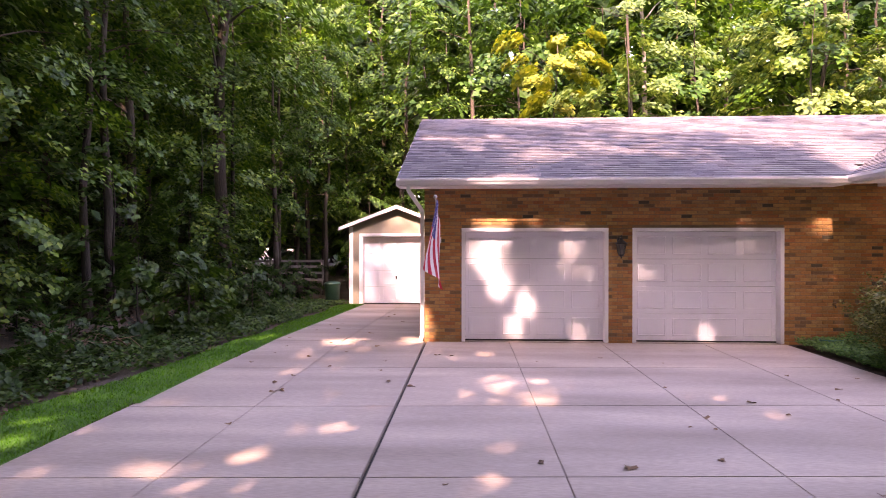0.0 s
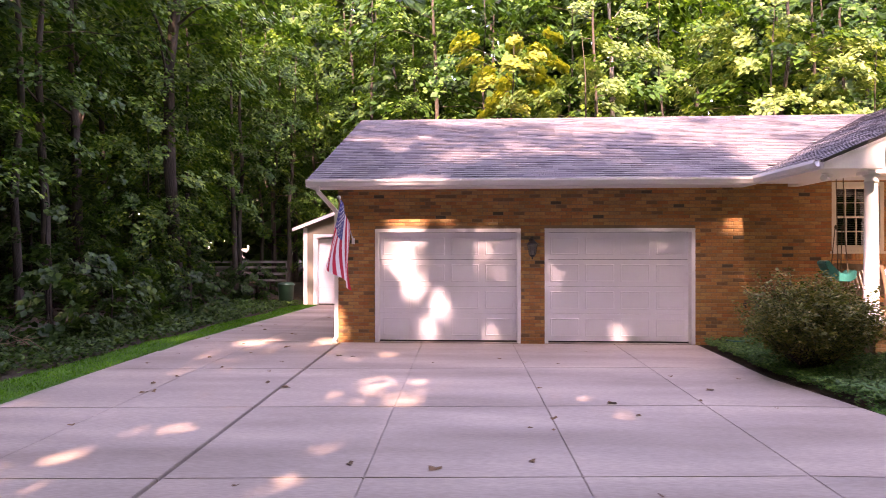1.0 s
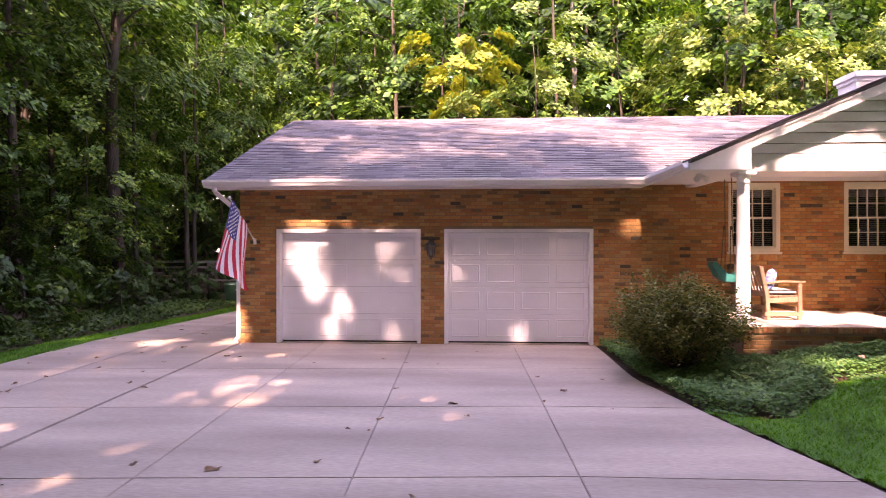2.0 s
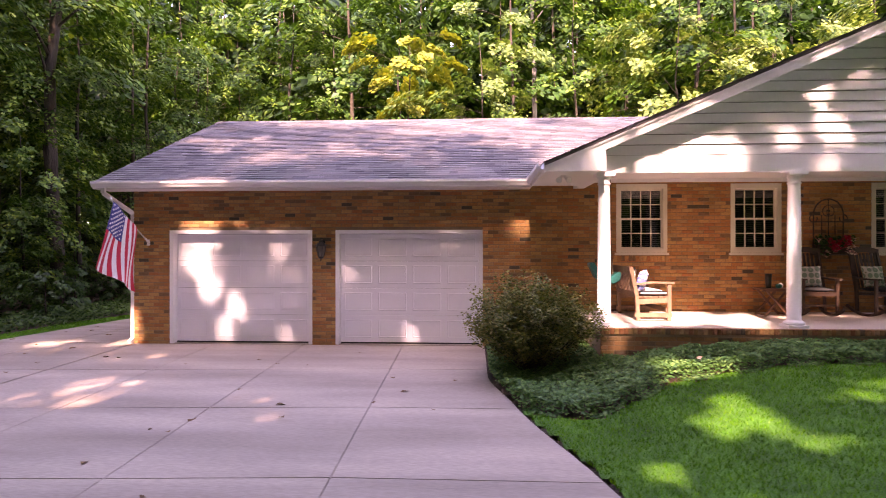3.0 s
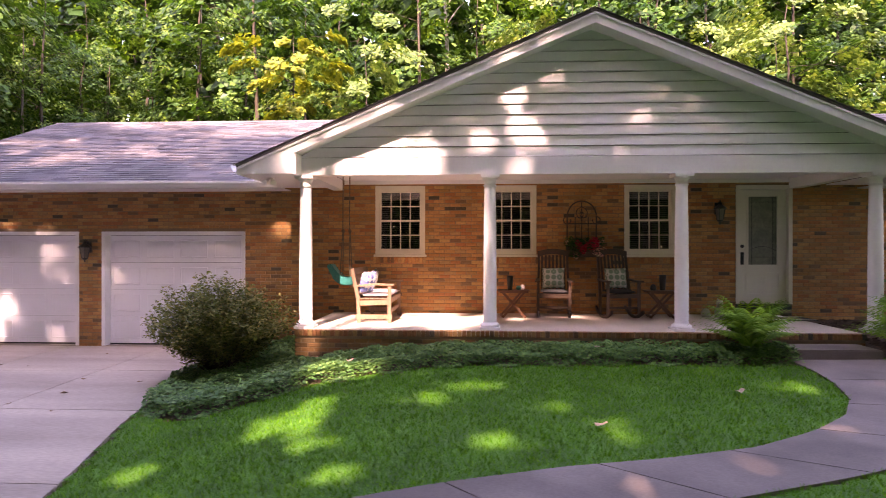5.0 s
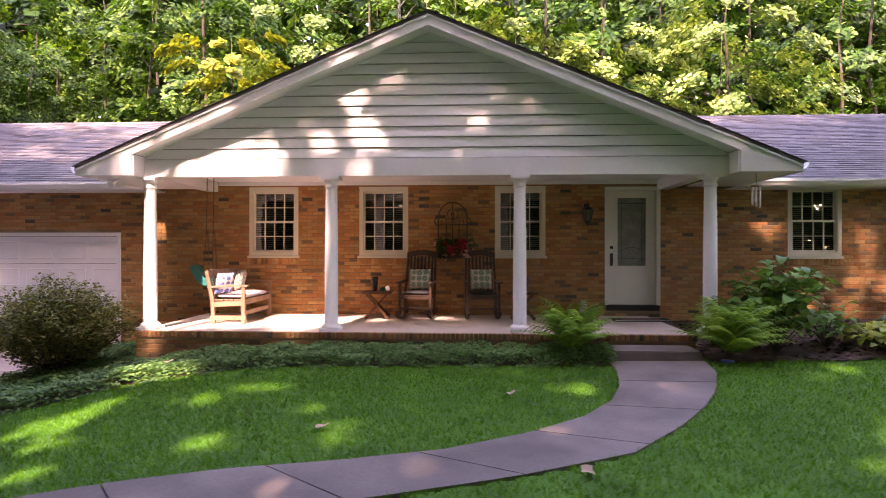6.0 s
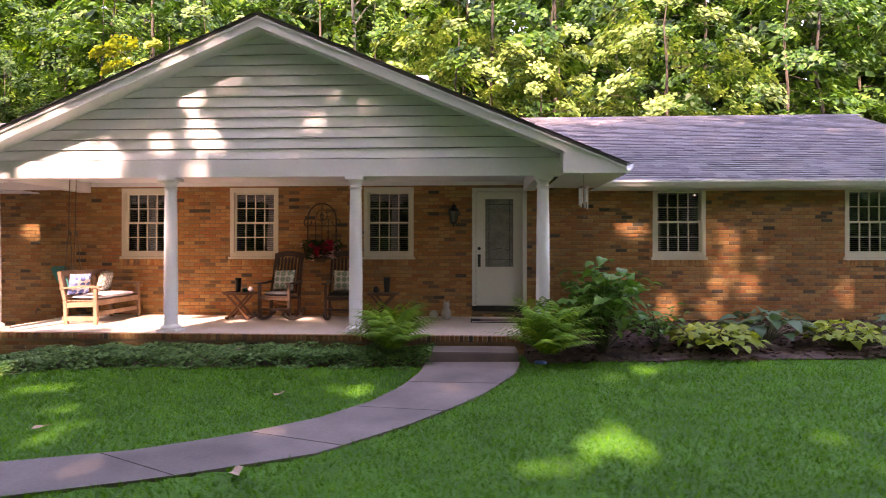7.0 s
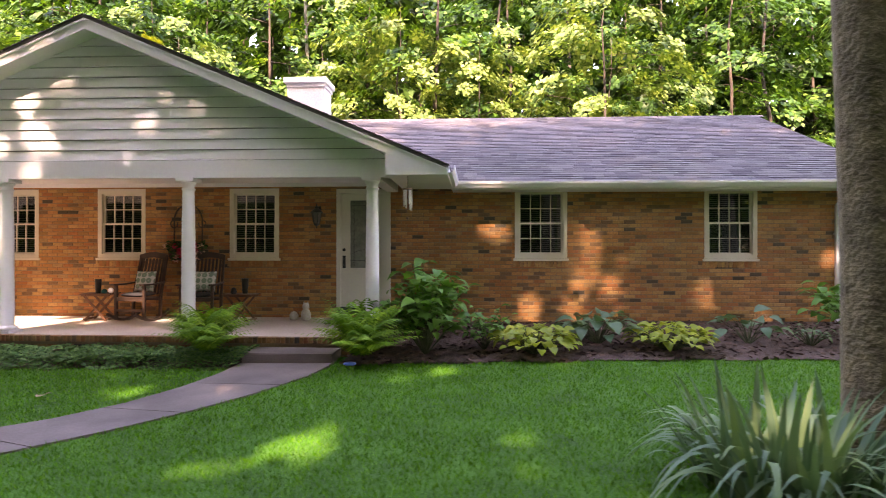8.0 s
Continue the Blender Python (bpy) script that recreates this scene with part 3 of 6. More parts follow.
lathe(bm, [(.143, .045), (.148, .06), (.143, .085), (.125, .095), (.108, .11), (.1, .12), (.1, .8), (.095, 1.5), (.085, 2.13), (.085, 2.16), (.097, 2.165), (.097, 2.185), (.085, 2.19), (.085, 2.24), (.105, 2.26), (.115, 2.285)], 28)
part("shaft", bm, WHITE, col, "", True)
bm = B()
box(bm, -.14, .14, -.14, .14, 2.285, 2.34)
part("capital", bm, WHITE, col, "", False, 0.006)
for xc in (11.55, 14.40, 17.19):
    copy_thing(col, pose(xc, -2.19, 0.66))

# ---- garage doors, windows, front door ----
def garage_door(at, w, h, label, group):
    """A sectional door of four rows of four raised panels, with its jambs and a bottom seal."""
    d = thing("garage_door", at, label, "garage door", group)
    jw = 0.07
    for x0, x1 in ((0, jw), (w - jw, w)):
        bm = B()
        box(bm, x0, x1, -0.012, 0.2, 0.0, h - jw)
        part("jamb", bm, WHITE, d, "", False, 0.004)
    bm = B()
    box(bm, 0, w, -0.012, 0.2, h - jw, h)
    part("head_trim", bm, WHITE, d, "", False, 0.004)
    bm = B()
    box(bm, jw, w - jw, 0.15, 0.19, 0.005, 0.03)
    part("bottom_seal", bm, BLACK, d, "black rubber seal")
    iw, ih = w - 2 * jw, h - jw - 0.03
    for r in range(4):
        z0, z1 = 0.03 + ih * r / 4, 0.03 + ih * (r + 1) / 4 - 0.006
        bm = B()
        box(bm, jw + .002, w - jw - .002, 0.165, 0.2, z0, z1)
        sec = part("section", bm, DOORWHITE, d)
        for c in range(4):
            pw = iw / 4
            x0, x1 = jw + pw * c + 0.075, jw + pw * (c + 1) - 0.075
            za, zb = z0 + 0.1, z1 - 0.1
            bm = B()
            # a moulded lip, a groove and the raised field
            lip = [(x0 - .012, za - .012, .165), (x1 + .012, za - .012, .165), (x1 + .012, zb + .012, .165), (x0 - .012, zb + .012, .165)]
            top = [(x0, za, .157), (x1, za, .157), (x1, zb, .157), (x0, zb, .157)]
            low = [(x0 + .018, za + .018, .1635), (x1 - .018, za + .018, .1635), (x1 - .018, zb - .018, .1635), (x0 + .018, zb - .018, .1635)]
            fld = [(x0 + .03, za + .03, .162), (x1 - .03, za + .03, .162), (x1 - .03, zb - .03, .162), (x0 + .03, zb - .03, .162)]
            rings = [[bm.verts.new((p[0], p[2], p[1])) for p in q] for q in (lip, top, low, fld)]
            for r0, r1 in zip(rings, rings[1:]):
                for i in range(4):
                    bm.faces.new((r0[i], r0[(i + 1) % 4], r1[(i + 1) % 4], r1[i]))
            bm.faces.new(rings[-1])
            part("raised_panel", bm, DOORWHITE, sec)
    return d


for a, b, z0, z1 in GDOORS:
    garage_door((a, 0, -0.02), b - a, z1 + 0.02, "closed white panelled garage door in a brick wall", "garage doors")
bm = B()
for a, b, z0, z1 in GDOORS:
    box(bm, a - .1, b + .1, 0.05, 0.245, -0.15, -0.024)
setting("garage_sill", bm, CONCRETE, "concrete sill under the garage doors", "sill")
# added sheet, its near-black colour gives the garage's darkness
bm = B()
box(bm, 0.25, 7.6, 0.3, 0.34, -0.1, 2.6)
setting("wall_garage_inner", bm, DARK, "near-black sheet for the unlit space behind the garage doors", "wall")


BLINDS = surf("pale window blind", (0.42, 0.42, 0.40), (0.52, 0.52, 0.48), 1, 20, 0.6, 0)


def window(n, x0, x1, z0, z1, y=0.03):
    """A double-hung sash window: frame, two sashes with muntins, panes, a blind and a sill."""
    w, h = x1 - x0, z1 - z0
    win = thing("window_%d" % n, (x0, y, z0), "cream double-hung window with muntins and half-drawn blinds", "window", "windows", "structure")
    f = 0.075
    bm = B()
    for bx in ((0, f, -.035, .09, f, h - f), (w - f, w, -.035, .09, f, h - f), (0, w, -.035, .09, h - f - .015, h), (0, w, -.035, .09, 0, f)):
        box(bm, *bx)
    part("window_frame", bm, CREAM, win, "cream painted frame")
    bm = B()
    box(bm, -.03, w + .03, -.065, .02, -.05, -.002)
    part("window_sill", bm, CREAM, win, "", False, 0.006)
    mid = h * 0.49
    for zz0, zz1, yy in ((f, mid + .02, 0.02), (mid - .02, h - f - .015, 0.045)):
        bm = B()
        s = 0.032
        for bx in ((f, f + s, zz0, zz1), (w - f - s, w - f, zz0, zz1), (f + s, w - f - s, zz0, zz0 + s), (f + s, w - f - s, zz1 - s, zz1)):
            box(bm, bx[0], bx[1], yy - .012, yy + .012, bx[2], bx[3])
        sash = part("sash", bm, CREAM, win)
        xa, xb, za, zb = f + s, w - f - s, zz0 + s, zz1 - s
        for i in (1, 2, 3):
            bm = B()
            xm = xa + (xb - xa) * i / 4
            box(bm, xm - .008, xm + .008, yy - .011, yy + .006, za, zb)
            part("muntin", bm, CREAM, sash)
        bm = B()
        zm = (za + zb) / 2
        box(bm, xa, xb, yy - .0125, yy + .007, zm - .008, zm + .008)
        part("muntin", bm, CREAM, sash)
        bm = B()
        box(bm, xa - .005, xb + .005, yy + .007, yy + .011, za - .005, zb + .005)
        pane = part("pane", bm, GLASS, sash)
        pane.visible_shadow = False
    bm = B()
    z = f + 0.03
    while z < h - f - .02:
        bar(bm, (f, .14, z), (w - f, .14, z), .03, .002, (0, -0.5, 1))
        z += 0.036
    part("blind", bm, BLINDS, win, "pale horizontal slatted blind")
    return win


for i, (a, b) in enumerate(WINDOWS):
    window(i + 1, a, b, WZ0, WZ1)

DOORPAINT = surf("cream door paint", (0.66, 0.64, 0.55), (0.72, 0.70, 0.61), 1, 30, 0.42, 0.05, grain=0.1)
x0, x1, z0, z1 = DOOR
door = thing("door_1", (x0, 0.0, z0), "closed cream front door with a tall leaded glass light", "door", "", "structure")
w, h = x1 - x0, z1 - z0
bm = B()
for bx in ((0, .07, 0.1, h - .07), (w - .07, w, 0.1, h - .07), (0, w, h - .07, h)):
    box(bm, bx[0], bx[1], -.02, .12, bx[2], bx[3])
part("door_frame", bm, DOORPAINT, door)
bm = B()
box(bm, 0.02, w - .02, -.03, .2, 0.0, .1)
part("threshold", bm, BLACK, door, "black threshold")
bm = B()
dx0, dx1, dz0, dz1 = .075, w - .075, .105, h - .075
lx0, lx1, lz0, lz1 = dx0 + .17, dx1 - .17, dz0 + .72, dz1 - .13
for bx in ((dx0, lx0, dz0, dz1), (lx1, dx1, dz0, dz1), (lx0, lx1, dz0, lz0), (lx0, lx1, lz1, dz1)):
    box(bm, bx[0], bx[1], .05, .09, bx[2], bx[3])
leaf = part("door_leaf", bm, DOORPAINT, door)
for bx in ((lx0 - .03, lx0, lz0 - .03, lz1 + .03), (lx1, lx1 + .03, lz0 - .03, lz1 + .03), (lx0, lx1, lz0 - .03, lz0), (lx0, lx1, lz1, lz1 + .03)):
    bm = B()
    box(bm, bx[0], bx[1], .036, .0495, bx[2], bx[3])
    part("bead", bm, DOORPAINT, leaf)
for k in range(2):
    bm = B()
    a, b = dx0 + .13 + k * .33, dx0 + .13 + k * .33 + .27
    for bx in ((a, b, dz0 + .17, dz0 + .185), (a, b, dz0 + .56, dz0 + .575), (a, a + .015, dz0 + .185, dz0 + .56), (b - .015, b, dz0 + .185, dz0 + .56)):
        box(bm, bx[0], bx[1], .042, .0495, bx[2], bx[3])
    part("panel_moulding", bm, DOORPAINT, leaf)
bm = B()
box(bm, lx0, lx1, .066, .072, lz0, lz1)
part("pane", bm, surf("obscure leaded glass", (0.15, 0.17, 0.14), (0.24, 0.26, 0.21), 6, 25, 0.08, 0.5, 0.004), leaf, "obscure leaded glass")
bm = B()
bar(bm, (lx0, .062, lz0 + .14), (lx1, .062, lz0 + .14), .006, .008)
bar(bm, (lx0, .062, lz1 - .1), (lx1, .062, lz1 - .1), .006, .008)
for xx in (lx0 + .07, lx1 - .07):
    bar(bm, (xx, .062, lz0), (xx, .062, lz1), .008, .006)
tube(bm, [(lx0 + (lx1 - lx0) * (k / 12), .062, lz0 + .25 + .09 * math.sin(math.pi * k / 12)) for k in range(13)], .004, 5)
part("leading", bm, BLACK, leaf, "dark lead lines")
bm = B()
box(bm, dx0 + .03, dx0 + .085, .03, .0495, dz0 + .72, dz0 + .95)
tube(bm, [(dx0 + .057, .03, dz0 + .9), (dx0 + .057, -.01, dz0 + .88), (dx0 + .057, -.01, dz0 + .78), (dx0 + .057, .03, dz0 + .76)], .01, 8)
part("door_handle", bm, BLACK, leaf, "black handle set")
bm = B()
tube(bm, [(dx0 + .057, .0495, dz0 + 1.06), (dx0 + .057, .025, dz0 + 1.06)], .03, 16)
part("deadbolt", bm, BLACK, leaf)

# ---- shed ----
SY = 9.9
shed = thing("shed", (-1.82, SY, -0.25), "small taupe shed with a white overhead door", "shed")
bm = B()
wall_with_holes(bm, -1.76, 1.76, 0, 2.85, 0, .1, [(-1.3, 1.3, 0, 2.5)])
prism(bm, [(-1.76, 2.85), (1.76, 2.85), (0, 3.52)], 'y', 0, .1)
part("front_wall", bm, SHEDSIDE, shed)
for x in (-1.76, 1.66):
    bm = B()
    box(bm, x, x + .1, .1, 4.5, 0, 2.85)
    part("side_wall", bm, SHEDSIDE, shed)
bm = B()
box(bm, -1.76, 1.76, 4.5, 4.6, 0, 2.85)
prism(bm, [(-1.76, 2.85), (1.76, 2.85), (0, 3.52)], 'y', 4.5, 4.6)
part("back_wall", bm, SHEDSIDE, shed)
for s in (-1, 1):
    bm = B()
    prism(bm, [(0, 3.58), (s * 2.1, 2.78), (s * 2.1, 2.84), (0, 3.64)], 'y', -.22, 4.8)
    part("roof_slope", bm, SHINGLE, shed)
    bm = B()
    prism(bm, [(0, 3.5), (s * 2.12, 2.7), (s * 2.12, 2.82), (0, 3.62)], 'y', -.25, -.222)
    part("rake_board", bm, WHITE, shed)
    bm = B()
    box(bm, s * 1.7 - .07, s * 1.7 + .07, -.02, 0, 0, 2.84)
    part("corner_board", bm, WHITE, shed)
    bm = B()
    box(bm, s * 1.34 - .06, s * 1.34 + .06, -.02, 0, 0, 2.5)
    part("door_trim", bm, WHITE, shed)
bm = B()
box(bm, -1.4, 1.4, -.022, 0, 2.501, 2.6)
part("door_trim", bm, WHITE, shed)
sd = garage_door((-1.33, .06, 0.0), 2.66, 2.52, "", "")
sd.name = "overhead_door"
sd.parent = shed
del sd["category"]
bm = B()
tube(bm, [(1.28, .1, 1.0), (1.28, .16, 1.0)], .04, 12)
box(bm, 1.26, 1.30, .11, .14, .9, 1.0)
part("lock_handle", bm, BLACK, sd)

# ---- trees ----
def leaf_cloud(rnd, clumps, per, leaf, verts, faces, flat=0.5):
    """Leaves strewn in round clumps: each a pointed four-sided blade, tilted its own way."""
    for (cx, cy, cz, cr) in clumps:
        for _ in range(per):
            while True:
                p = Vector((rnd.uniform(-1, 1), rnd.uniform(-1, 1), rnd.uniform(-1, 1)))
                if p.length < 1:
                    break
            c = Vector((cx + p.x * cr, cy + p.y * cr, cz + p.z * cr * flat))
            n = Vector((rnd.gauss(0, .55), rnd.gauss(0, .55), 1)).normalized()
            a = Vector((rnd.uniform(-1, 1), rnd.uniform(-1, 1), rnd.uniform(-.6, .2)))
            a = (a - n * a.dot(n)).normalized()
            b = n.cross(a)
            s = leaf * rnd.uniform(.6, 1.3)
            k = len(verts)
            verts += [c - a * s * .55, c + b * s * .42 - a * s * .05, c + a * s * .6 - n * s * .12, c - b * s * .42 - a * s * .05]
            faces.append((k, k + 1, k + 2, k + 3))


def unit(v):
    return v / np.maximum(np.linalg.norm(v, axis=1, keepdims=True), 1e-6)


def sprays(seed, boughs, per, leaf, open_to=None):
    """Leafy boughs: each (x, y, z, heading, length) is a drooping fan of side twigs set with pointed leaves, thin from
    above to below, so that boughs lie in tiers. open_to(points) says which leaves are left out."""
    g = np.random.default_rng(seed)
    bx = np.repeat(np.array(boughs), per, axis=0)
    n = len(bx)
    u = g.uniform(-.25, 1, n)
    wide = .52 * np.sqrt(np.clip(1.05 - u, 0, 1)) * np.clip(u + .5, .25, 1)
    twig = np.round(g.uniform(-3, 3, n)) / 3                       # leaves gather on side twigs, with gaps between them
    v = wide * np.clip(twig + g.normal(0, .13, n), -1.1, 1.1)
    u = u + .25 * np.abs(v)
    ca, sa, ln = np.cos(bx[:, 3]), np.sin(bx[:, 3]), bx[:, 4]
    tilt = np.repeat(g.normal(0, .22, len(boughs)), per)
    px = bx[:, 0] + ln * (u * ca - v * sa)
    py = bx[:, 1] + ln * (u * sa + v * ca)
    pz = bx[:, 2] + ln * (.12 * u - .55 * u * u - .40 * v * v + tilt * v) + g.normal(0, .10, n) * ln
    c = np.stack([px, py, pz], 1)
    if open_to is not None:
        stay = ~open_to(c, g)
        c, ca, sa, u, n = c[stay], ca[stay], sa[stay], u[stay], int(stay.sum())
    nrm = unit(np.stack([ca * (.4 + .7 * u) + g.normal(0, .45, n), sa * (.4 + .7 * u) + g.normal(0, .45, n), np.ones(n)], 1))
    a = np.stack([ca + g.normal(0, .7, n), sa + g.normal(0, .7, n), np.full(n, -.4)], 1)
    a = unit(a - nrm * (a * nrm).sum(1, keepdims=True))
    b = np.cross(nrm, a)
    s = (leaf * g.uniform(.6, 1.3, n))[:, None]
    vs = np.stack([c - a * s * .55, c + b * s * .46 - a * s * .05, c + a * s * .6 - nrm * s * .14, c - b * s * .46 - a * s * .05], 1).reshape(-1, 3)
    return vs.tolist(), np.arange(4 * n).reshape(-1, 4).tolist()


def make_tree(name, seed, height, r0, bare, spread, clumps, per, leaf, material, label, category, group, size=(.34, .6), bark=None, at=None, open_to=None):
    """A tapered trunk with limbs and a crown of leafy boughs that hang on the limbs' ends."""
    rnd = random.Random(seed)
    t = thing(name, (0, 0, 0), label, category, group)
    bm = B()
    lean = Vector((rnd.uniform(-.03, .03), rnd.uniform(-.03, .03), 1))
    fr = (0, .02, .08, .2, .35, .5, .65, .8, .95)
    pts = [lean * (height * f) + Vector((rnd.uniform(-.22, .22), rnd.uniform(-.22, .22), 0)) * min(1, f * 4) * min(1, height / 15) for f in fr]
    tube(bm, pts, [r0 * 1.5, r0 * 1.15, r0, r0 * .9, r0 * .78, r0 * .62, r0 * .45, r0 * .26, r0 * .08], 8)
    bm.verts.ensure_lookup_table()
    rings = [[bm.verts[8 * k + q] for q in range(8)] for k in range(len(fr))]
    boughs = []
    for i in range(clumps):
        f = bare + (1 - bare) * (i + .5) / clumps
        k = max(q for q in range(len(fr) - 1) if fr[q] <= f * .92)
        base = Vector(pts[k]).lerp(Vector(pts[k + 1]), (f * .92 - fr[k]) / (fr[k + 1] - fr[k]))
        ang = i * 2.4 + rnd.uniform(-.5, .5)
        top = (f - bare) / (1 - bare)
        reach = spread * (0.35 + 0.75 * math.sin(math.pi * min(1, .18 + .82 * (1 - top)) ** .9)) * rnd.uniform(.35, 1.1)
        tip = base + Vector((math.cos(ang) * reach, math.sin(ang) * reach, height * .06 * rnd.uniform(-.3, 1.2)))
        if i % 3 == 0:
            first = len(bm.verts)
            tube(bm, [base, base.lerp(tip, .5) + Vector((0, 0, .15)), tip], [r0 * .28 * (1.1 - top), r0 * .18 * (1.1 - top), .012], 5, False)
            bm.verts.ensure_lookup_table()
            bm.faces.new((rings[k][i % 8], bm.verts[first], bm.verts[first + 1]))       # the crotch
        boughs.append((tip.x, tip.y, tip.z, ang, spread * rnd.uniform(*size)))
    part("trunk", bm, bark or BARK, t, "", True)
    if at:
        m = pose(*at)
        t.matrix_basis = m
        world_open = (lambda c, g: open_to(c + np.array(at[:3]), g)) if open_to else None
    else:
        world_open = None
    vs, fs = sprays(seed, boughs, per, leaf, world_open)
    raw("crown", vs, fs, material, t)
    return t


WOODS = "woodland trees behind and beside the house"
TALL = [make_tree("tree", 10 + i, 22, .14, .18, 3.9, 46, 88, .285, LEAF, "tall slender forest tree with layered green leaves", "tree", WOODS) for i in range(4)]
NEAR = [make_tree("tree", 20 + i, 20, .13, .3, 3.4, 42, 190, .15, LEAF, "slender forest tree at the wood's edge with small leaves", "tree", WOODS) for i in range(2)]
BIG = [make_tree("tree", 26 + i, 23, .22, .34, 4.0, 40, 140, .2, LEAF, "thick-trunked tall forest tree with ridged bark", "tree", WOODS) for i in range(2)]
FAR = [make_tree("tree", 30 + i, 22, .2, .05, 4.9, 40, 34, .88, LEAFDARK, "tall forest tree deep in the woods", "tree", WOODS) for i in range(2)]
SAPLING = [make_tree("sapling", 50 + i, 5.6, .05, .10, 1.6, 26, 60, .16, LEAFDARK, "young understory tree with broad leaves", "sapling", "understory saplings") for i in range(3)]
MAPLE = [make_tree("tree", 70 + i, 11, .08, .14, 3.1, 50, 135, .185, LEAF, "mid-height maple at the wood's edge", "tree", WOODS) for i in range(3)]
GOLD = make_tree("tree", 90, 10.9, .08, .72, 1.7, 22, 190, .17, LEAFYELLOW, "maple with a yellowing top at the wood's edge", "tree", WOODS)
LIME = [make_tree("tree", 140 + i, 12.5, .09, .2, 2.8, 52, 160, .18, LEAFLIME, "maple with pale lime green leaves behind the house", "tree", WOODS) for i in range(2)]
THICKET = [make_tree("tree", 33 + i, 9, .1, .04, 3.4, 40, 56, .5, LEAF, "unseen bushy young tree across the road, added for the window reflections", "tree", "woods across the road") for i in range(2)]
PALE = make_tree("tree", 96, 23, .17, .62, 3.2, 24, 90, .22, LEAF, "tall tree with a pale bare trunk behind the house", "tree", WOODS, bark=PALEBARK)
SHRUB = [make_tree("shrub", 130 + i, 1.9, .025, .06, 1.1, 20, 60, .12, LEAFDARK, "dark leafy shrub on the forest floor", "shrub", "understory shrubs") for i in range(2)]
SPENT = set()
rt = random.Random(5)


def plant(kinds, x, y, s=1.0, turn=None):
    k = rt.choice(kinds)
    m = pose(x, y, ground_z(x, y) - 0.05, 0, 0, rt.uniform(0, 360) if turn is None else turn) @ Matrix.Scale(s, 4)
    if k.name in SPENT:
        return copy_thing(k, m)
    SPENT.add(k.name)
    k.matrix_basis = m
    return k


def house_clear(x, y):
    return not (-5.2 < x < 28 and -30 < y < 13.2)


# behind the house
for y0, step, kinds, sc in ((17.5, 4.2, TALL, (.72, 1.0)), (22, 4.2, TALL, (.95, 1.2)), (27, 4.6, FAR, (.9, 1.1)), (33, 4.6, FAR, (1.05, 1.25)), (41, 4.6, FAR, (1.3, 1.5))):
    x = -30 if y0 < 28 else -44
    while x < (52 if y0 < 28 else 70):
        px, py = x + rt.uniform(-1.6, 1.6), y0 + rt.uniform(-1.3, 1.3)
        if house_clear(px, py) and not (-5.5 < px < 1.5 and py < 16):
            plant(kinds, px, py, rt.uniform(*sc))
        x += step
# beside the driveway
for x0, step, kinds, sc in ((-8.2, 3.6, NEAR, (.8, 1.05)), (-11.5, 3.6, TALL, (.85, 1.1)), (-15.5, 4.2, TALL, (.85, 1.1)), (-21, 5, FAR, (.8, 1.05)), (-27, 6, FAR, (.8, 1.05))):
    y = -11.0
    while y < 16:
        plant(kinds, x0 + rt.uniform(-1.1, 1.1), y + rt.uniform(-1.1, 1.1), rt.uniform(*sc))
        y += step
for x0 in (-33, -40):
    y = -8
    while y < 44:
        plant(FAR, x0 + rt.uniform(-1.5, 1.5), y + rt.uniform(-1.5, 1.5), rt.uniform(.7, .95))
        y += 4.4
for x, y, s in ((-7.5, 8.1, 1.0), (-9.4, 6.0, .7), (-8.7, 3.6, .6), (-7.0, 12.0, .75), (-5.8, 15.0, .7), (-7.2, 17.0, .8), (-2.6, 17.2, .95), (0.0, 18.2, .9), (-11.8, 9.0, .8)):
    plant(BIG, x, y, s)
plant([PALE], 10.1, 19.5, 1.0, 0)
for i in range(7):
    plant(MAPLE, rt.uniform(-12, -7.2), rt.uniform(-6, 13), rt.uniform(.4, .7))
for i in range(34):
    x, y = rt.uniform(-17, -5.6), rt.uniform(-7.5, 17)
    plant(SAPLING, x, y, rt.uniform(.5, 1.1))
for i in range(44):
    x, y = rt.uniform(-15, -5.0), rt.uniform(-7, 14)
    plant(SHRUB, x, y, rt.uniform(.6, 1.2))
for i in range(22):
    plant(SAPLING, rt.uniform(-8, 40), rt.uniform(15, 24), rt.uniform(.7, 1.3))
plant([GOLD], 4.2, 11.9, 1.0, 20)
x = -3.0
while x < 33:
    if min(abs(x - q) for q in (4.0, 7.1, 15.3, 18.7, 23.9)) > 1.2:
        plant(MAPLE, x + rt.uniform(-.6, .6), 13.3 + rt.uniform(-.5, 1.6), rt.uniform(.65, 1.0))
    x += 2.7
for x, y, s in ((7.1, 12.2, .88), (15.3, 14.4, 1.05), (18.7, 13.0, .95), (23.9, 13.2, 1.0)):
    plant(LIME, x, y, s)
# the woods across the road: unseen, added to fill the window reflections with green
x = -34
while x < 60:
    plant(THICKET, x + rt.uniform(-.6, .6), -26 + rt.uniform(-1.2, 1.2), rt.uniform(.9, 1.25))
    x += 2.3
for yy, step in ((-31, 4.2), (-37, 5.2)):
    x = -48
    while x < 74:
        plant(FAR, x + rt.uniform(-1, 1), yy + rt.uniform(-1.5, 1.5), rt.uniform(.7, 1.0))
        x += step
for x in (-36, 46):
    for y in (-24, -14, -4, 6):
        plant(FAR, x, y + rt.uniform(-2, 2), rt.uniform(.8, 1.0))

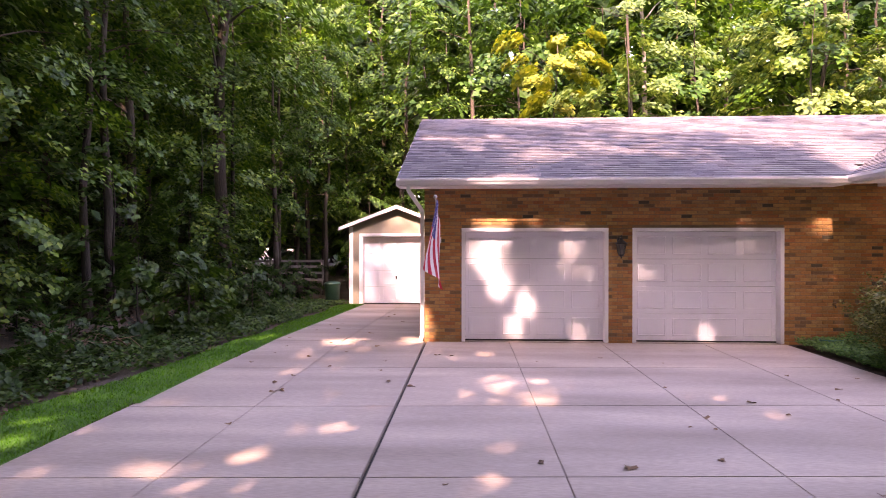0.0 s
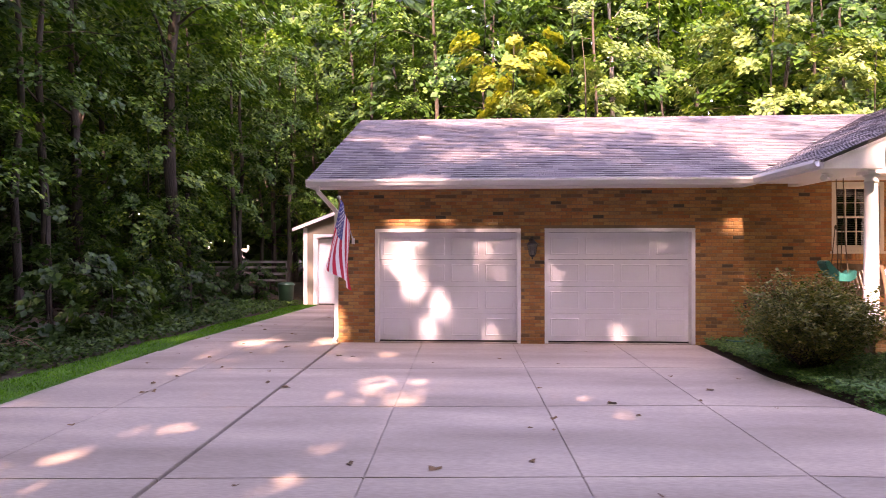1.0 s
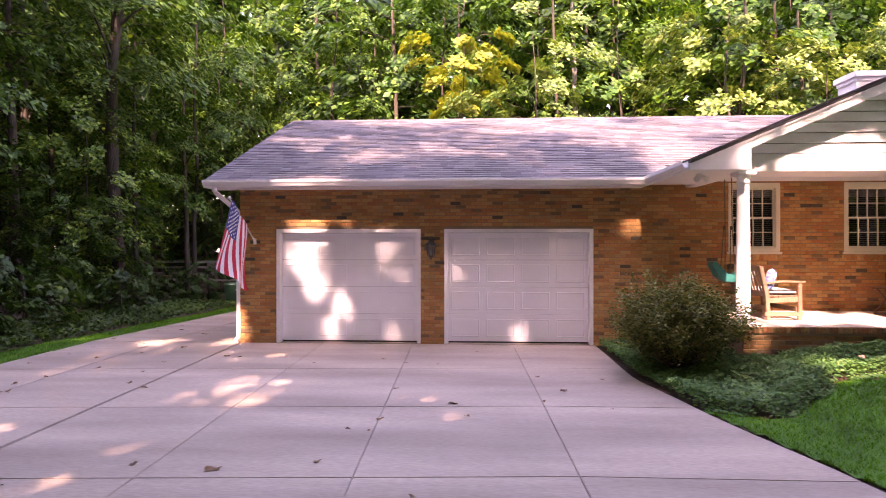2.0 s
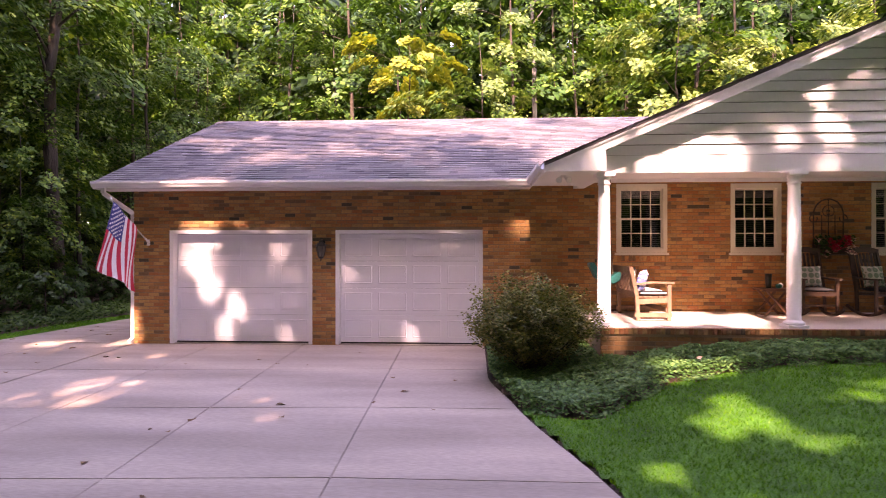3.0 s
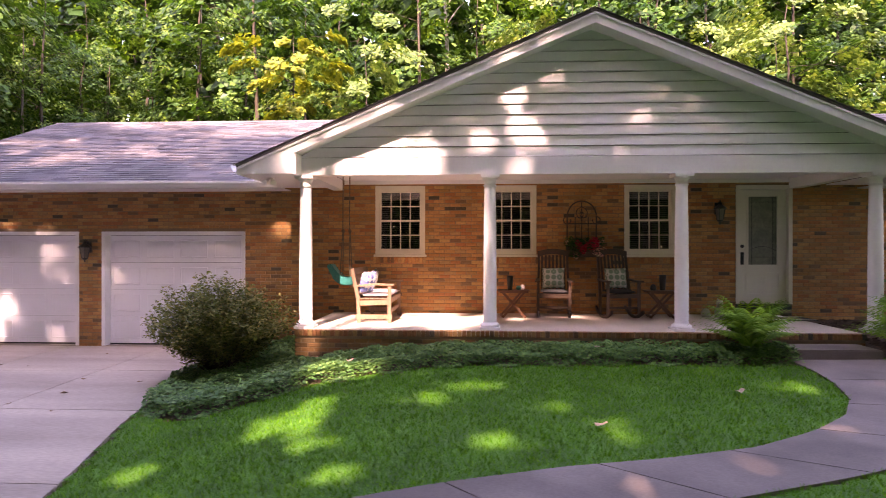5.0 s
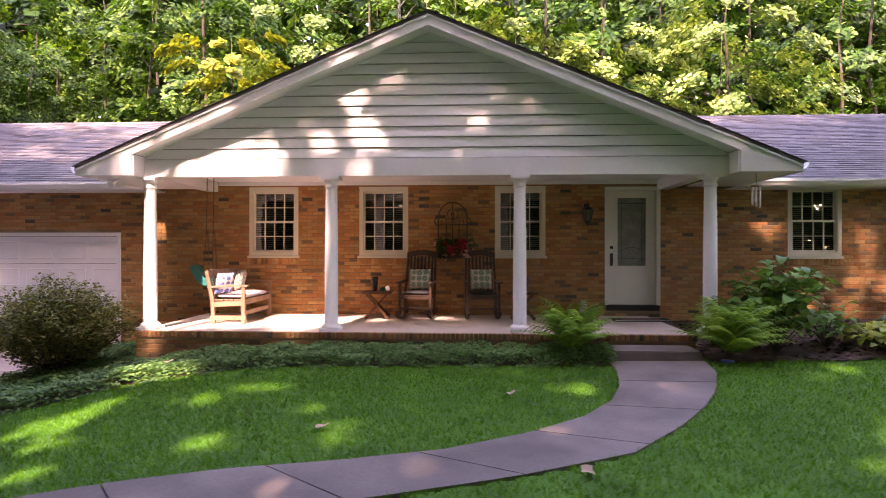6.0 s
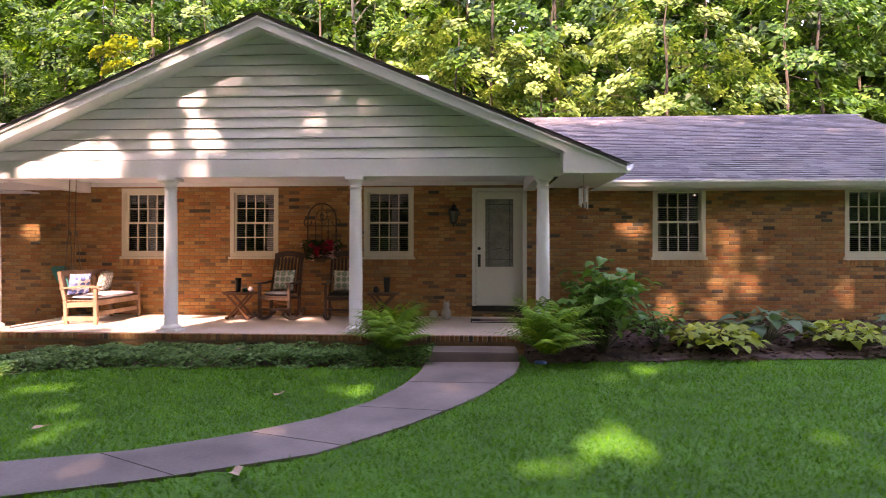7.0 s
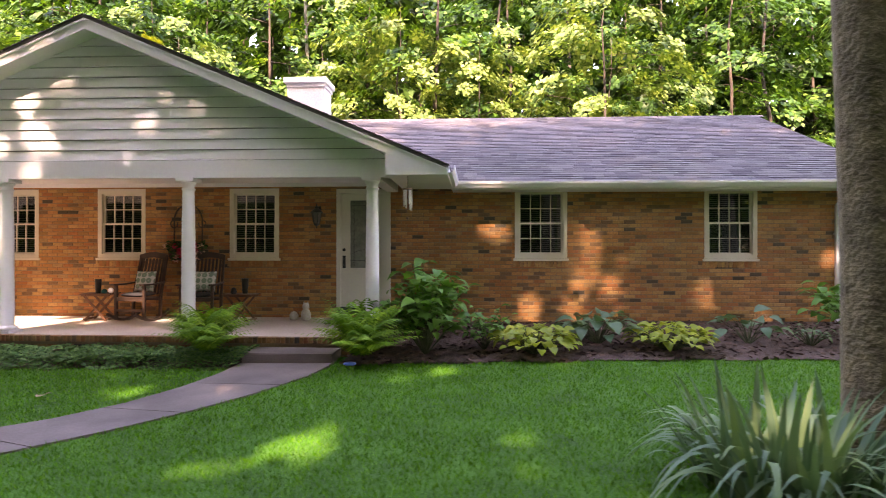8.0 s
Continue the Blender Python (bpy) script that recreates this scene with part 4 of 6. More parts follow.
# unseen front yard trees, added for shade: a closed canopy, cut open where sun patches fall on the house and lawn
E1 = Vector((-SUN.y, SUN.x, 0)).normalized()
E2 = SUN.cross(E1)
E2 = -E2 if E2.z < 0 else E2
# GAP_ rows: where sun patches should fall; leaves between there and the sun are dropped
GAP_WALL = [(1.30, 1.64, .32, .36), (1.44, 1.25, .22, .2), (2.03, .77, .15, .24), (1.79, .22, .12, .2), (5.45, .27, .17, .17), (3.10, .14, .2, .12), (1.21, 2.27, .29, .14), (7.6, 2.2, .2, .15), (8.04, 2.26, .18, .14),
            (20.66, 2.21, .2, .23), (20.74, 1.69, .14, .25), (20.71, 1.28, .2, .23), (19.02, 2.29, .25, .12), (19.69, .76, .15, .3), (22.83, 1.04, .2, .2), (23.92, .58, .18, .1), (21.12, 1.23, .18, .1), (20.61, .77, .25, .12)]
GAP_GABLE = [(11.83, 4.21, .26, .2), (11.96, 3.78, .28, .17), (12.25, 3.57, .13, .1), (11.16, 3.79, .18, .1), (9.62, 3.15, .75, .24), (10.22, 3.46, .42, .18), (10.69, 3.2, .2, .18), (11.92, 3.15, .3, .13), (13.67, 3.85, .12, .12),
             (12.43, 4.51, .12, .1), (11.54, 3.49, .18, .12), (9.4, 4.3, .7, .3), (14.3, 3.1, .08, .06)]
GAP_ROOF = [(2.39, 1.25, .62, .5), (3.5, 4.9, 3.6, .6), (8.86, 3.0, 1.9, 1.9), (8.6, .7, .85, 1.0), (6.9, 3.8, 2.7, 1.2), (16.0, 5.0, .7, .4), (22.1, 5.5, .3, .25), (1.6, -.5, .5, .2)]
GAP_LAWN = [(9.44, -5.14, .5, .85), (9.1, -7.15, .55, .4), (12.6, -6.0, .32, .33), (10.26, -6.68, .32, .26), (10.7, -4.9, .35, .2), (8.5, -6.2, .3, .35), (9.9, -5.9, .28, .22), (11.5, -6.3, .28, .16), (11.3, -4.5, .4, .14), (12.05, -5.38, .18, .15), (9.5, -3.4, .6, .45), (17.3, -6.15, .34, .52), (14.9, -4.45, .36, .33), (18.3, -3.4, .2, .28), (16.2, -6.76, .16, .15), (17.8, -3.86, .15, .22),
            (19.87, -3.12, .17, .2), (19.1, -6.03, .14, .18), (19.13, -6.66, .12, .12), (16.67, -6.64, .2, .14), (14.2, -3.6, .3, .2), (14.4, -5.9, .22, .12), (13.3, -6.8, .25, .1), (15.9, -4.4, .2, .15), (15.7, -3.5, .3, .12)]
GAP_DECK = [(9.4, -1.2, 1.1, 1.5), (10.5, -1.2, 1.1, 1.4), (11.2, -1.1, .6, 1.0), (12.1, -.9, .3, .2), (13.0, -.5, .5, .12)]
GAP_DRIVE = [(-1.61, 0, .34, .48), (-.15, .28, .34, .42), (-.45, -5.45, .22, .16), (-1.15, -6.29, .22, .14), (-1.82, -6.69, .25, .1), (1.06, -6.75, .2, .1), (4.43, -4.7, .25, .14)]
GAPS = []
for rows_, spot, rise in ((GAP_WALL, lambda a, b: (a, .05, b), (0, 0, 1)), (GAP_GABLE, lambda a, b: (a, -2.25, b), (0, 0, 1)), (GAP_ROOF, lambda a, b: (a, b, EAVE_Z + PITCH * (b - EAVE_Y)), (0, 1, PITCH)),
                          (GAP_LAWN, lambda a, b: (a, b, ground_z(a, b)), (0, 1, 0)), (GAP_DECK, lambda a, b: (a, b, .66), (0, 1, 0)), (GAP_DRIVE, lambda a, b: (a, b, -.05), (0, 1, 0))):
    for a, b, ra, rb_ in rows_:
        c = Vector(spot(a, b))
        GAPS.append((c.dot(E1), c.dot(E2), ra + .06, rb_ * abs(Vector(rise).dot(E2)) + .06))


def in_gap(c, g):
    u, v = c @ np.array(E1), c @ np.array(E2)
    out = np.zeros(len(c), bool)
    rough = g.uniform(.45, 1.35, len(c))
    for i, (gu, gv, ru, rv) in enumerate(GAPS):
        p, q = (u - gu) / ru, (v - gv) / rv
        th = np.arctan2(q, p)
        out |= p * p + q * q < rough * (1 + .45 * np.sin(3 * th + 1.7 * i) + .3 * np.sin(5 * th + 2.9 * i))
    return out


for i, (x, y, h, r, low) in enumerate(((-18, -15, 25, .25, .25), (-13, -17, 26, .25, .25), (-8.6, -14.6, 26, .22, .26), (-4.6, -17.6, 28, .26, .24), (0.9, -15.2, 26, .2, .27), (3.4, -18, 29, .24, .24), (7.2, -15.2, 26, .2, .27), (11.0, -18.2, 28, .24, .26),
                                    (14.6, -15.4, 26, .2, .26), (18.6, -18.4, 31, .28, .24), (22.0, -15.4, 29, .26, .26), (26.4, -17.6, 30, .28, .26), (30.6, -14.6, 26, .26, .28),
                                    (13.2, -21, 30, .24, .3), (14.2, -13.3, 20, .15, .45), (21.0, -22, 31, .26, .3), (27.4, -9.4, 26, .25, .42), (33.5, -6.5, 26, .25, .35), (1.6, -13.7, 16, .13, .32), (6.0, -13.9, 16, .13, .32), (-5.2, -9.6, 30, .2, .45))):
    make_tree("tree", 300 + i, h, r, low, 4.6, 92, 92, .31, LEAF, "tall unseen tree with a dense crown, added for shade and sun patches", "tree", "front yard shade trees", (.4, .62), None, (x, y, ground_z(x, y) - .05), in_gap)

# ---- things on and by the house ----
TEAK = surf("weathered teak", (0.21, 0.125, 0.08), (0.31, 0.195, 0.13), 6, 50, 0.65, 0.3, 0.003, stretch=(1, 1, .3))
DARKWOOD = surf("dark stained wood", (0.045, 0.024, 0.016), (0.085, 0.045, 0.03), 6, 50, 0.5, 0.25, 0.003)
REDWOOD = surf("reddish brown wood", (0.12, 0.05, 0.028), (0.19, 0.085, 0.045), 6, 50, 0.55, 0.25, 0.003)
IRON = surf("rusty brown iron", (0.05, 0.03, 0.022), (0.1, 0.06, 0.04), 8, 60, 0.7, 0.3)
LILAC = surf("pale lilac cushion cloth", (0.55, 0.50, 0.55), (0.64, 0.6, 0.64), 3, 80, 0.9, 0.3)
CHAR = surf("charcoal cushion cloth", (0.02, 0.02, 0.024), (0.04, 0.04, 0.045), 5, 80, 0.9, 0.3)
TEAL = surf("teal plastic", (0.008, 0.16, 0.15), (0.015, 0.22, 0.2), 2, 40, 0.35, 0.05)
ROPE = surf("brown rope", (0.1, 0.075, 0.05), (0.16, 0.12, 0.08), 20, 90, 0.9, 0.5)
STONE = surf("pale cast stone", (0.36, 0.34, 0.29), (0.5, 0.47, 0.41), 8, 60, 0.9, 0.4)
DEEPGREEN = surf("dark green plastic", (0.01, 0.05, 0.03), (0.018, 0.075, 0.045), 3, 40, 0.45, 0.1)
BLUEPL = surf("bright blue plastic", (0.05, 0.14, 0.5), (0.07, 0.18, 0.6), 3, 40, 0.4, 0.05)
ALU = surf("pale aluminium", (0.5, 0.48, 0.46), (0.62, 0.6, 0.58), 4, 60, 0.4, 0.05)
FROST = surf("frosted lamp glass", (0.12, 0.115, 0.1), (0.2, 0.19, 0.17), 4, 40, 0.2, 0.02)
FLAGRED = surf("red flag cloth", (0.52, 0.015, 0.04), (0.64, 0.03, 0.06), 3, 120, 0.8, 0.2)
FLAGWHITE = surf("white flag cloth", (0.68, 0.64, 0.66), (0.78, 0.75, 0.76), 3, 120, 0.8, 0.2)
FLAGBLUE = surf("blue flag cloth", (0.03, 0.04, 0.17), (0.045, 0.055, 0.22), 3, 120, 0.8, 0.2)
DRYLEAF = surf("dry brown leaf", (0.12, 0.06, 0.03), (0.24, 0.13, 0.06), 8, 60, 0.85, 0.2, vary='object')
PINKLEAF = surf("faded pinkish leaf", (0.34, 0.22, 0.16), (0.45, 0.3, 0.22), 8, 60, 0.85, 0.2, vary='object')


def pattern_cloth(name, ground_c, a, b, scale):
    """Printed cushion cloth: a small figured repeat in two colours."""
    m, nt, bs = nodes_of(name, 0.9)
    tc = nt.nodes.new("ShaderNodeTexCoord")
    outs = []
    for sc, rnd_ in ((scale, .12), (scale * 1.9, .4)):
        vo = nt.nodes.new("ShaderNodeTexVoronoi")
        vo.inputs["Scale"].default_value, vo.inputs["Randomness"].default_value = sc, rnd_
        nt.links.new(tc.outputs["Object"], vo.inputs["Vector"])
        outs.append(vo.outputs["Distance"])
    c = mixc(nt, ground_c, a, ramp(nt, [(.30, (0, 0, 0)), (.36, (1, 1, 1)), (.52, (1, 1, 1)), (.58, (0, 0, 0))], outs[0]))
    c = mixc(nt, c, b, ramp(nt, [(.2, (1, 1, 1)), (.28, (0, 0, 0))], outs[1]))
    nt.links.new(c, bs.inputs["Base Color"])
    return m


PILLOW_GREEN = pattern_cloth("green printed cloth", (0.6, 0.6, 0.54), (0.2, 0.3, 0.22), (0.3, 0.27, 0.2), 9.0)
PILLOW_BLUE = pattern_cloth("blue striped cloth", (0.7, 0.7, 0.74), (0.12, 0.16, 0.4), (0.2, 0.24, 0.5), 8.0)
PILLOW_GREY = pattern_cloth("grey printed cloth", (0.55, 0.53, 0.48), (0.22, 0.22, 0.2), (0.4, 0.38, 0.33), 11.0)


def cushion(bm, w, d, t, m=Matrix()):
    """A stuffed square: thick in the middle, pinched at the corners."""
    n = 8
    for side in (1, -1):
        g = []
        for j in range(n + 1):
            row = []
            for i in range(n + 1):
                u, v = 2 * i / n - 1, 2 * j / n - 1
                pinch = 1 - .06 * (1 - abs(v)) * abs(u) ** 4 - .06 * (1 - abs(u)) * abs(v) ** 4
                h = t / 2 * max(0, (1 - u ** 4) * (1 - v ** 4)) ** .5
                row.append(bm.verts.new(m @ Vector((u * w / 2 * (1 - .05 * (1 - v * v)), side * h, v * d / 2 * (1 - .05 * (1 - u * u))))))
            g.append(row)
        for j in range(n):
            for i in range(n):
                bm.faces.new((g[j][i], g[j][i + 1], g[j + 1][i + 1], g[j + 1][i]))
    bmesh.ops.remove_doubles(bm, verts=bm.verts[:], dist=.0004)


FLOOR = 0.66

# flag on its pole
flag = thing("flag", (0.30, 0.0, 1.97), "striped red, white and blue flag hanging from a slanted wall pole", "flag")
tip = Vector((-0.01, -1.2, 0.75))
bm = B()
tube(bm, [(0, -.02, .012), tip], .0125, 10)
part("pole", bm, ALU, flag, "pale metal pole")
bm = B()
lathe(bm, [(.005, -.03), (.03, -.015), (.036, .005), (.025, .03), (.006, .04)], 12, tuple(tip))
part("finial", bm, ALU, flag, "", True)
bm = B()
box(bm, -.03, .03, -.012, -.001, -.06, .06)
tube(bm, [(0, -.01, .005), (0, -.12, .08)], .02, 10)
part("bracket", bm, WHITE, flag)


def flag_point(u, v):
    """u runs down the pole from its tip, v along the hanging cloth."""
    p = tip * (0.97 - 0.60 * u * (1 - .15 * v))
    fall = 1.28 * v
    sway = .05 * math.sin(9 * u + 3 * v) * (0.3 + v) + .03 * math.sin(4 * v + 2)
    return Vector((p.x + sway - .03 * v + .34 * v * (u - .5), p.y - .16 * v + .10 * u * v, p.z - fall + .10 * v * v * (1 - u)))


def flag_piece(name, u0, u1, v0, v1, material, nu=3, nv=16, off=0.0):
    bm = B()
    g = [[bm.verts.new(flag_point(u0 + (u1 - u0) * i / nu, v0 + (v1 - v0) * j / nv) + Vector((off, 0, 0))) for i in range(nu + 1)] for j in range(nv + 1)]
    for j in range(nv):
        for i in range(nu):
            bm.faces.new((g[j][i], g[j][i + 1], g[j + 1][i + 1], g[j + 1][i]))
    return part(name, bm, material, flag, "", True)


for k in range(13):
    flag_piece("stripe", k / 13, (k + 1) / 13, .4 if k < 7 else 0, 1, FLAGWHITE if k % 2 else FLAGRED)
flag_piece("canton", 0, 7 / 13, 0, .4, FLAGBLUE, 8, 8)
bm = B()
for r in range(9):
    for c in range(6 if r % 2 == 0 else 5):
        u = 7 / 13 * (r + 1) / 10
        v = .4 * ((c + .5 if r % 2 == 0 else c + 1) / 6)
        for off in (.004, -.004):
            ctr = flag_point(u, v) + Vector((off, 0, 0))
            bm.faces.new([bm.verts.new(ctr + Vector((0, .027 * s * math.cos(a), .027 * s * math.sin(a)))) for a, s in ((math.pi * q / 5, 1 if q % 2 else .45) for q in range(10))])
part("stars", bm, FLAGWHITE, flag)


# wall lanterns
def lantern(at):
    t = thing("wall_lantern", at, "black carriage-style wall lantern with a frosted glass body", "wall lamp", "wall lanterns")
    bm = B()
    box(bm, -.05, .05, -.02, 0, -.02, .2)
    part("backplate", bm, BLACK, t, "", False, .006)
    bm = B()
    tube(bm, [(0, -.02, .14), (0, -.07, .2), (0, -.13, .2), (0, -.14, .16)], .012, 8)
    part("arm", bm, BLACK, t)
    bm = B()
    lathe(bm, [(.02, -.14), (.055, -.12), (.085, .06), (.09, .075)], 6, (0, -.14, 0))
    part("glass_body", bm, FROST, t, "frosted glass")
    for k in range(6):
        a = math.pi / 3 * k
        bm = B()
        tube(bm, [(.058 * math.cos(a), -.14 + .058 * math.sin(a), -.125), (.093 * math.cos(a), -.14 + .093 * math.sin(a), .075)], .006, 5)
        part("cage_bar", bm, BLACK, t)
    bm = B()
    lathe(bm, [(.115, .075), (.118, .085), (.07, .13), (.035, .16), (.03, .185), (.012, .2), (.014, .225), (.003, .25)], 12, (0, -.14, 0))
    part("cap", bm, BLACK, t)
    bm = B()
    lathe(bm, [(.004, -.21), (.014, -.19), (.012, -.17), (.05, -.145), (.058, -.125)], 10, (0, -.14, 0))
    part("finial", bm, BLACK, t)
    return t


lantern((3.79, 0, 1.82))
lantern((15.8, 0, 2.53))

# downspouts
for nm, pts in (("left", [(-.26, -.56, 3.0), (-.26, -.56, 2.9), (-.05, .06, 2.55), (-.05, .06, 0.06), (-.07, -.04, 0.0)]), ("right", [(25.14, -.56, 3.0), (25.14, -.56, 2.93), (25.14, -.045, 2.72), (25.14, -.045, .62), (25.14, -.15, .55)])):
    ds = thing("downspout", (0, 0, 0), "white metal downspout strapped to the brick", "downspout", "downspouts")
    bm = B()
    for a, b in zip(pts, pts[1:]):
        bar(bm, a, b, .075, .055, (0, 1, 0.01) if abs(a[2] - b[2]) > .3 else (0, 0, 1))
    part("pipe", bm, WHITE, ds)
    for z in (1.0, 2.2):
        bm = B()
        box(bm, pts[3][0] - .05, pts[3][0] + .05, pts[3][1] - .034, pts[3][1] + .034, z, z + .03)
        part("strap", bm, WHITE, ds)


# teak glider bench, facing along the porch
bench = thing("glider_bench", (9.3, -1.55, FLOOR), "weathered teak glider bench with a pale lilac seat cushion", "bench")
LB = 1.28
for y in (0.0, LB - .06):
    for nm, a, b, w in (("rear_leg", (.1, .40), (.0, .88), .06), ("rear_foot", (.12, 0.0), (.1, .40), .06), ("front_leg", (.62, 0), (.62, .60), .06)):
        bm = B()
        bar(bm, (a[0], y + .03, a[1]), (b[0], y + .03, b[1]), .055, w, (1, 0, 0))
        part(nm, bm, TEAK, bench, "", False, .004)
    bm = B()
    bar(bm, (.02, y + .03, .60), (.35, y + .03, .635), .07, .03)
    bar(bm, (.35, y + .03, .635), (.70, y + .03, .625), .07, .03)
    part("armrest", bm, TEAK, bench)
    bm = B()
    bar(bm, (.08, y + .03, .32), (.62, y + .03, .34), .035, .08)
    part("side_rail", bm, TEAK, bench)
    bm = B()
    bar(bm, (.06, y + .03, .1), (.66, y + .03, .1), .05, .07)
    part("base_rail", bm, TEAK, bench)
for nm, a, b in (("front_rail", (.62, .36), .09), ("base_stretcher", (.6, .17), .07), ("back_rail", (.10, .42), .08), ("crest_rail", (.0, .84), .1)):
    bm = B()
    bar(bm, (a[0], .06, a[1]), (a[0], LB - .06, a[1]), .04, b)
    part(nm, bm, TEAK, bench, "", False, .004)
for k in range(11):
    y = .12 + k * (LB - .24) / 10
    bm = B()
    bar(bm, (.098, y, .45), (.005, y, .8), .05, .014, (1, 0, 0))
    part("back_slat", bm, TEAK, bench)
for k in range(6):
    bm = B()
    box(bm, .12 + k * .085, .19 + k * .085, .03, LB - .03, .385, .402)
    part("seat_slat", bm, TEAK, bench)
bm = B()
cushion(bm, .54, LB - .1, .1, Matrix.Translation((.38, LB / 2, .45)) @ Matrix.Rotation(math.pi / 2, 4, 'X'))
tagged(part("seat_pad", bm, LILAC, None, "", True), "pale lilac seat cushion on the bench", "cushion").matrix_basis = pose(9.3, -1.55, FLOOR)
for at, mat_, turn, lab in (((9.53, -1.36, FLOOR + .66), PILLOW_BLUE, 68, "white pillow with blue stripes leaning on the bench arm"), ((9.5, -.62, FLOOR + .68), PILLOW_GREY, 98, "grey printed square pillow on the bench")):
    bm = B()
    cushion(bm, .37, .37, .15)
    p = tagged(part("pillow", bm, mat_, None, "", True), lab, "pillow", "bench pillows")
    p.matrix_basis = pose(*at, 0, 0, turn) @ pose(0, 0, 0, 14, 0, 0)


# rocking chairs
def rocker():
    t = thing("rocking_chair", (0, 0, 0), "dark-stained slatted wooden rocking chair", "rocking chair", "rocking chairs on the porch")
    for x in (-.27, .27):
        bm = B()
        pts = [(x, -.46 + .92 * k / 12, .02 + .55 * (k / 12 - .5) ** 2) for k in range(13)]
        for a, b in zip(pts, pts[1:]):
            bar(bm, a, b, .035, .045)
        part("rocker_rail", bm, DARKWOOD, t)
        bm = B()
        bar(bm, (x, -.24, .05), (x, -.24, .64), .045, .045, (0, 1, 0))
        part("front_leg", bm, DARKWOOD, t)
        bm = B()
        bar(bm, (x, .2, .05), (x, .22, .45), .045, .045, (0, 1, 0))
        bar(bm, (x, .22, .42), (x * .93, .42, 1.14), .042, .04, (0, 1, 0))
        part("back_post", bm, DARKWOOD, t)
        bm = B()
        bar(bm, (x * 1.05, -.33, .655), (x * 1.05, .0, .65), .085, .026)
        bar(bm, (x * 1.05, 0, .65), (x, .3, .67), .06, .026)
        part("armrest", bm, DARKWOOD, t)
    for nm, a, b in (("seat_rail", (-.24, .40), .07), ("stretcher", (-.24, .2), .04), ("seat_rail", (.2, .38), .06)):
        bm = B()
        bar(bm, (-.25, a[0], a[1]), (.25, a[0], a[1]), .035, b)
        part(nm, bm, DARKWOOD, t)
    for k in range(6):
        bm = B()
        bar(bm, (-.26, -.23 + k * .085, .425 - .006 * k), (.26, -.23 + k * .085, .425 - .006 * k), .068, .018)
        part("seat_slat", bm, DARKWOOD, t)
    for k in range(7):
        x = -.2 + k * .4 / 6
        bm = B()
        bar(bm, (x, .235, .45), (x, .41, 1.1), .038, .014, (0, 1, 0))
        part("back_slat", bm, DARKWOOD, t)
    bm = B()
    top_ = [(-.28 + .56 * k / 8, 1.17 + .05 * math.sin(math.pi * k / 8)) for k in range(9)]
    prism(bm, [(x, z - .1) for x, z in top_] + top_[::-1], 'y', .40, .43)
    part("crest_rail", bm, DARKWOOD, t)
    return t


chair = rocker()
chair.matrix_basis = pose(12.72, -.62, FLOOR, 0, 0, -6)
copy_thing(chair, pose(13.86, -.62, FLOOR, 0, 0, 5))
for x, tn in ((12.72, -6), (13.86, 5)):
    bm = B()
    cushion(bm, .48, .44, .07, Matrix.Translation((0, -.02, .47)) @ Matrix.Rotation(math.pi / 2, 4, 'X'))
    tagged(part("seat_pad", bm, CHAR, None, "", True), "charcoal seat pad on the rocking chair", "cushion", "rocking chair pads").matrix_basis = pose(x, -.62, FLOOR, 0, 0, tn)
    bm = B()
    cushion(bm, .40, .38, .14)
    tagged(part("pillow", bm, PILLOW_GREEN, None, "", True), "square white pillow with a green medallion print", "pillow", "rocking chair pillows").matrix_basis = pose(x, -.62, FLOOR, 0, 0, tn) @ pose(0, .17, .69, -14, 0, 0)


# folding side tables
def folding_table(at, turn):
    t = thing("folding_table", at, "small reddish wooden folding side table with crossed legs", "side table", "porch side tables", "", turn)
    for k in range(5):
        bm = B()
        box(bm, -.27, .27, -.19 + k * .077, -.12 + k * .077, .47, .488)
        part("top_slat", bm, REDWOOD, t)
    for y in (-.15, .15):
        for s in (-1, 1):
            bm = B()
            bar(bm, (-.2 * s, y + .02 * s, 0.01), (.2 * s, y + .02 * s, .468), .022, .035)
            part("leg", bm, REDWOOD, t)
        bm = B()
        box(bm, -.25, .25, y - .012, y + .012, .44, .47)
        part("apron", bm, REDWOOD, t)
    for x in (-.2, .2):
        bm = B()
        bar(bm, (x, -.17, .035), (x, .17, .035), .03, .03)
        part("foot_bar", bm, REDWOOD, t)
    return t


folding_table((12.0, -.62, FLOOR), 4)
folding_table((14.58, -.62, FLOOR), -4)


def tumbler(at, h, r, lab):
    t = thing("tumbler", at, lab, "tumbler", "tumblers on the side tables")
    bm = B()
    lathe(bm, [(r * .72, 0), (r * .78, .01), (r, h * .8), (r * 1.02, h * .94)], 18)
    part("cup", bm, BLACK, t, "", True)
    bm = B()
    lathe(bm, [(r * 1.05, h * .94), (r * 1.06, h * .985), (r * .9, h)], 18)
    part("lid", bm, BLACK, t)


tumbler((11.95, -.6, FLOOR + .488), .25, .055, "black insulated tumbler on the side table")
tumbler((14.63, -.58, FLOOR + .488), .27, .06, "tall black tumbler on the side table")
bm = B()
lathe(bm, [(.03, 0), (.05, .02), (.05, .05), (.03, .07), (.012, .075)], 14)
place(tagged(part("candle_jar", bm, TEAL, None, "", True), "small teal jar on the side table", "jar"), (12.1, -.66, FLOOR + .488))
bm = B()
lathe(bm, [(.025, 0), (.042, .02), (.04, .06), (.02, .09)], 14)
place(tagged(part("ornament", bm, FLAGWHITE, None, "", True), "small white ornament on the side table", "ornament"), (12.17, -.58, FLOOR + .488))
bm = B()
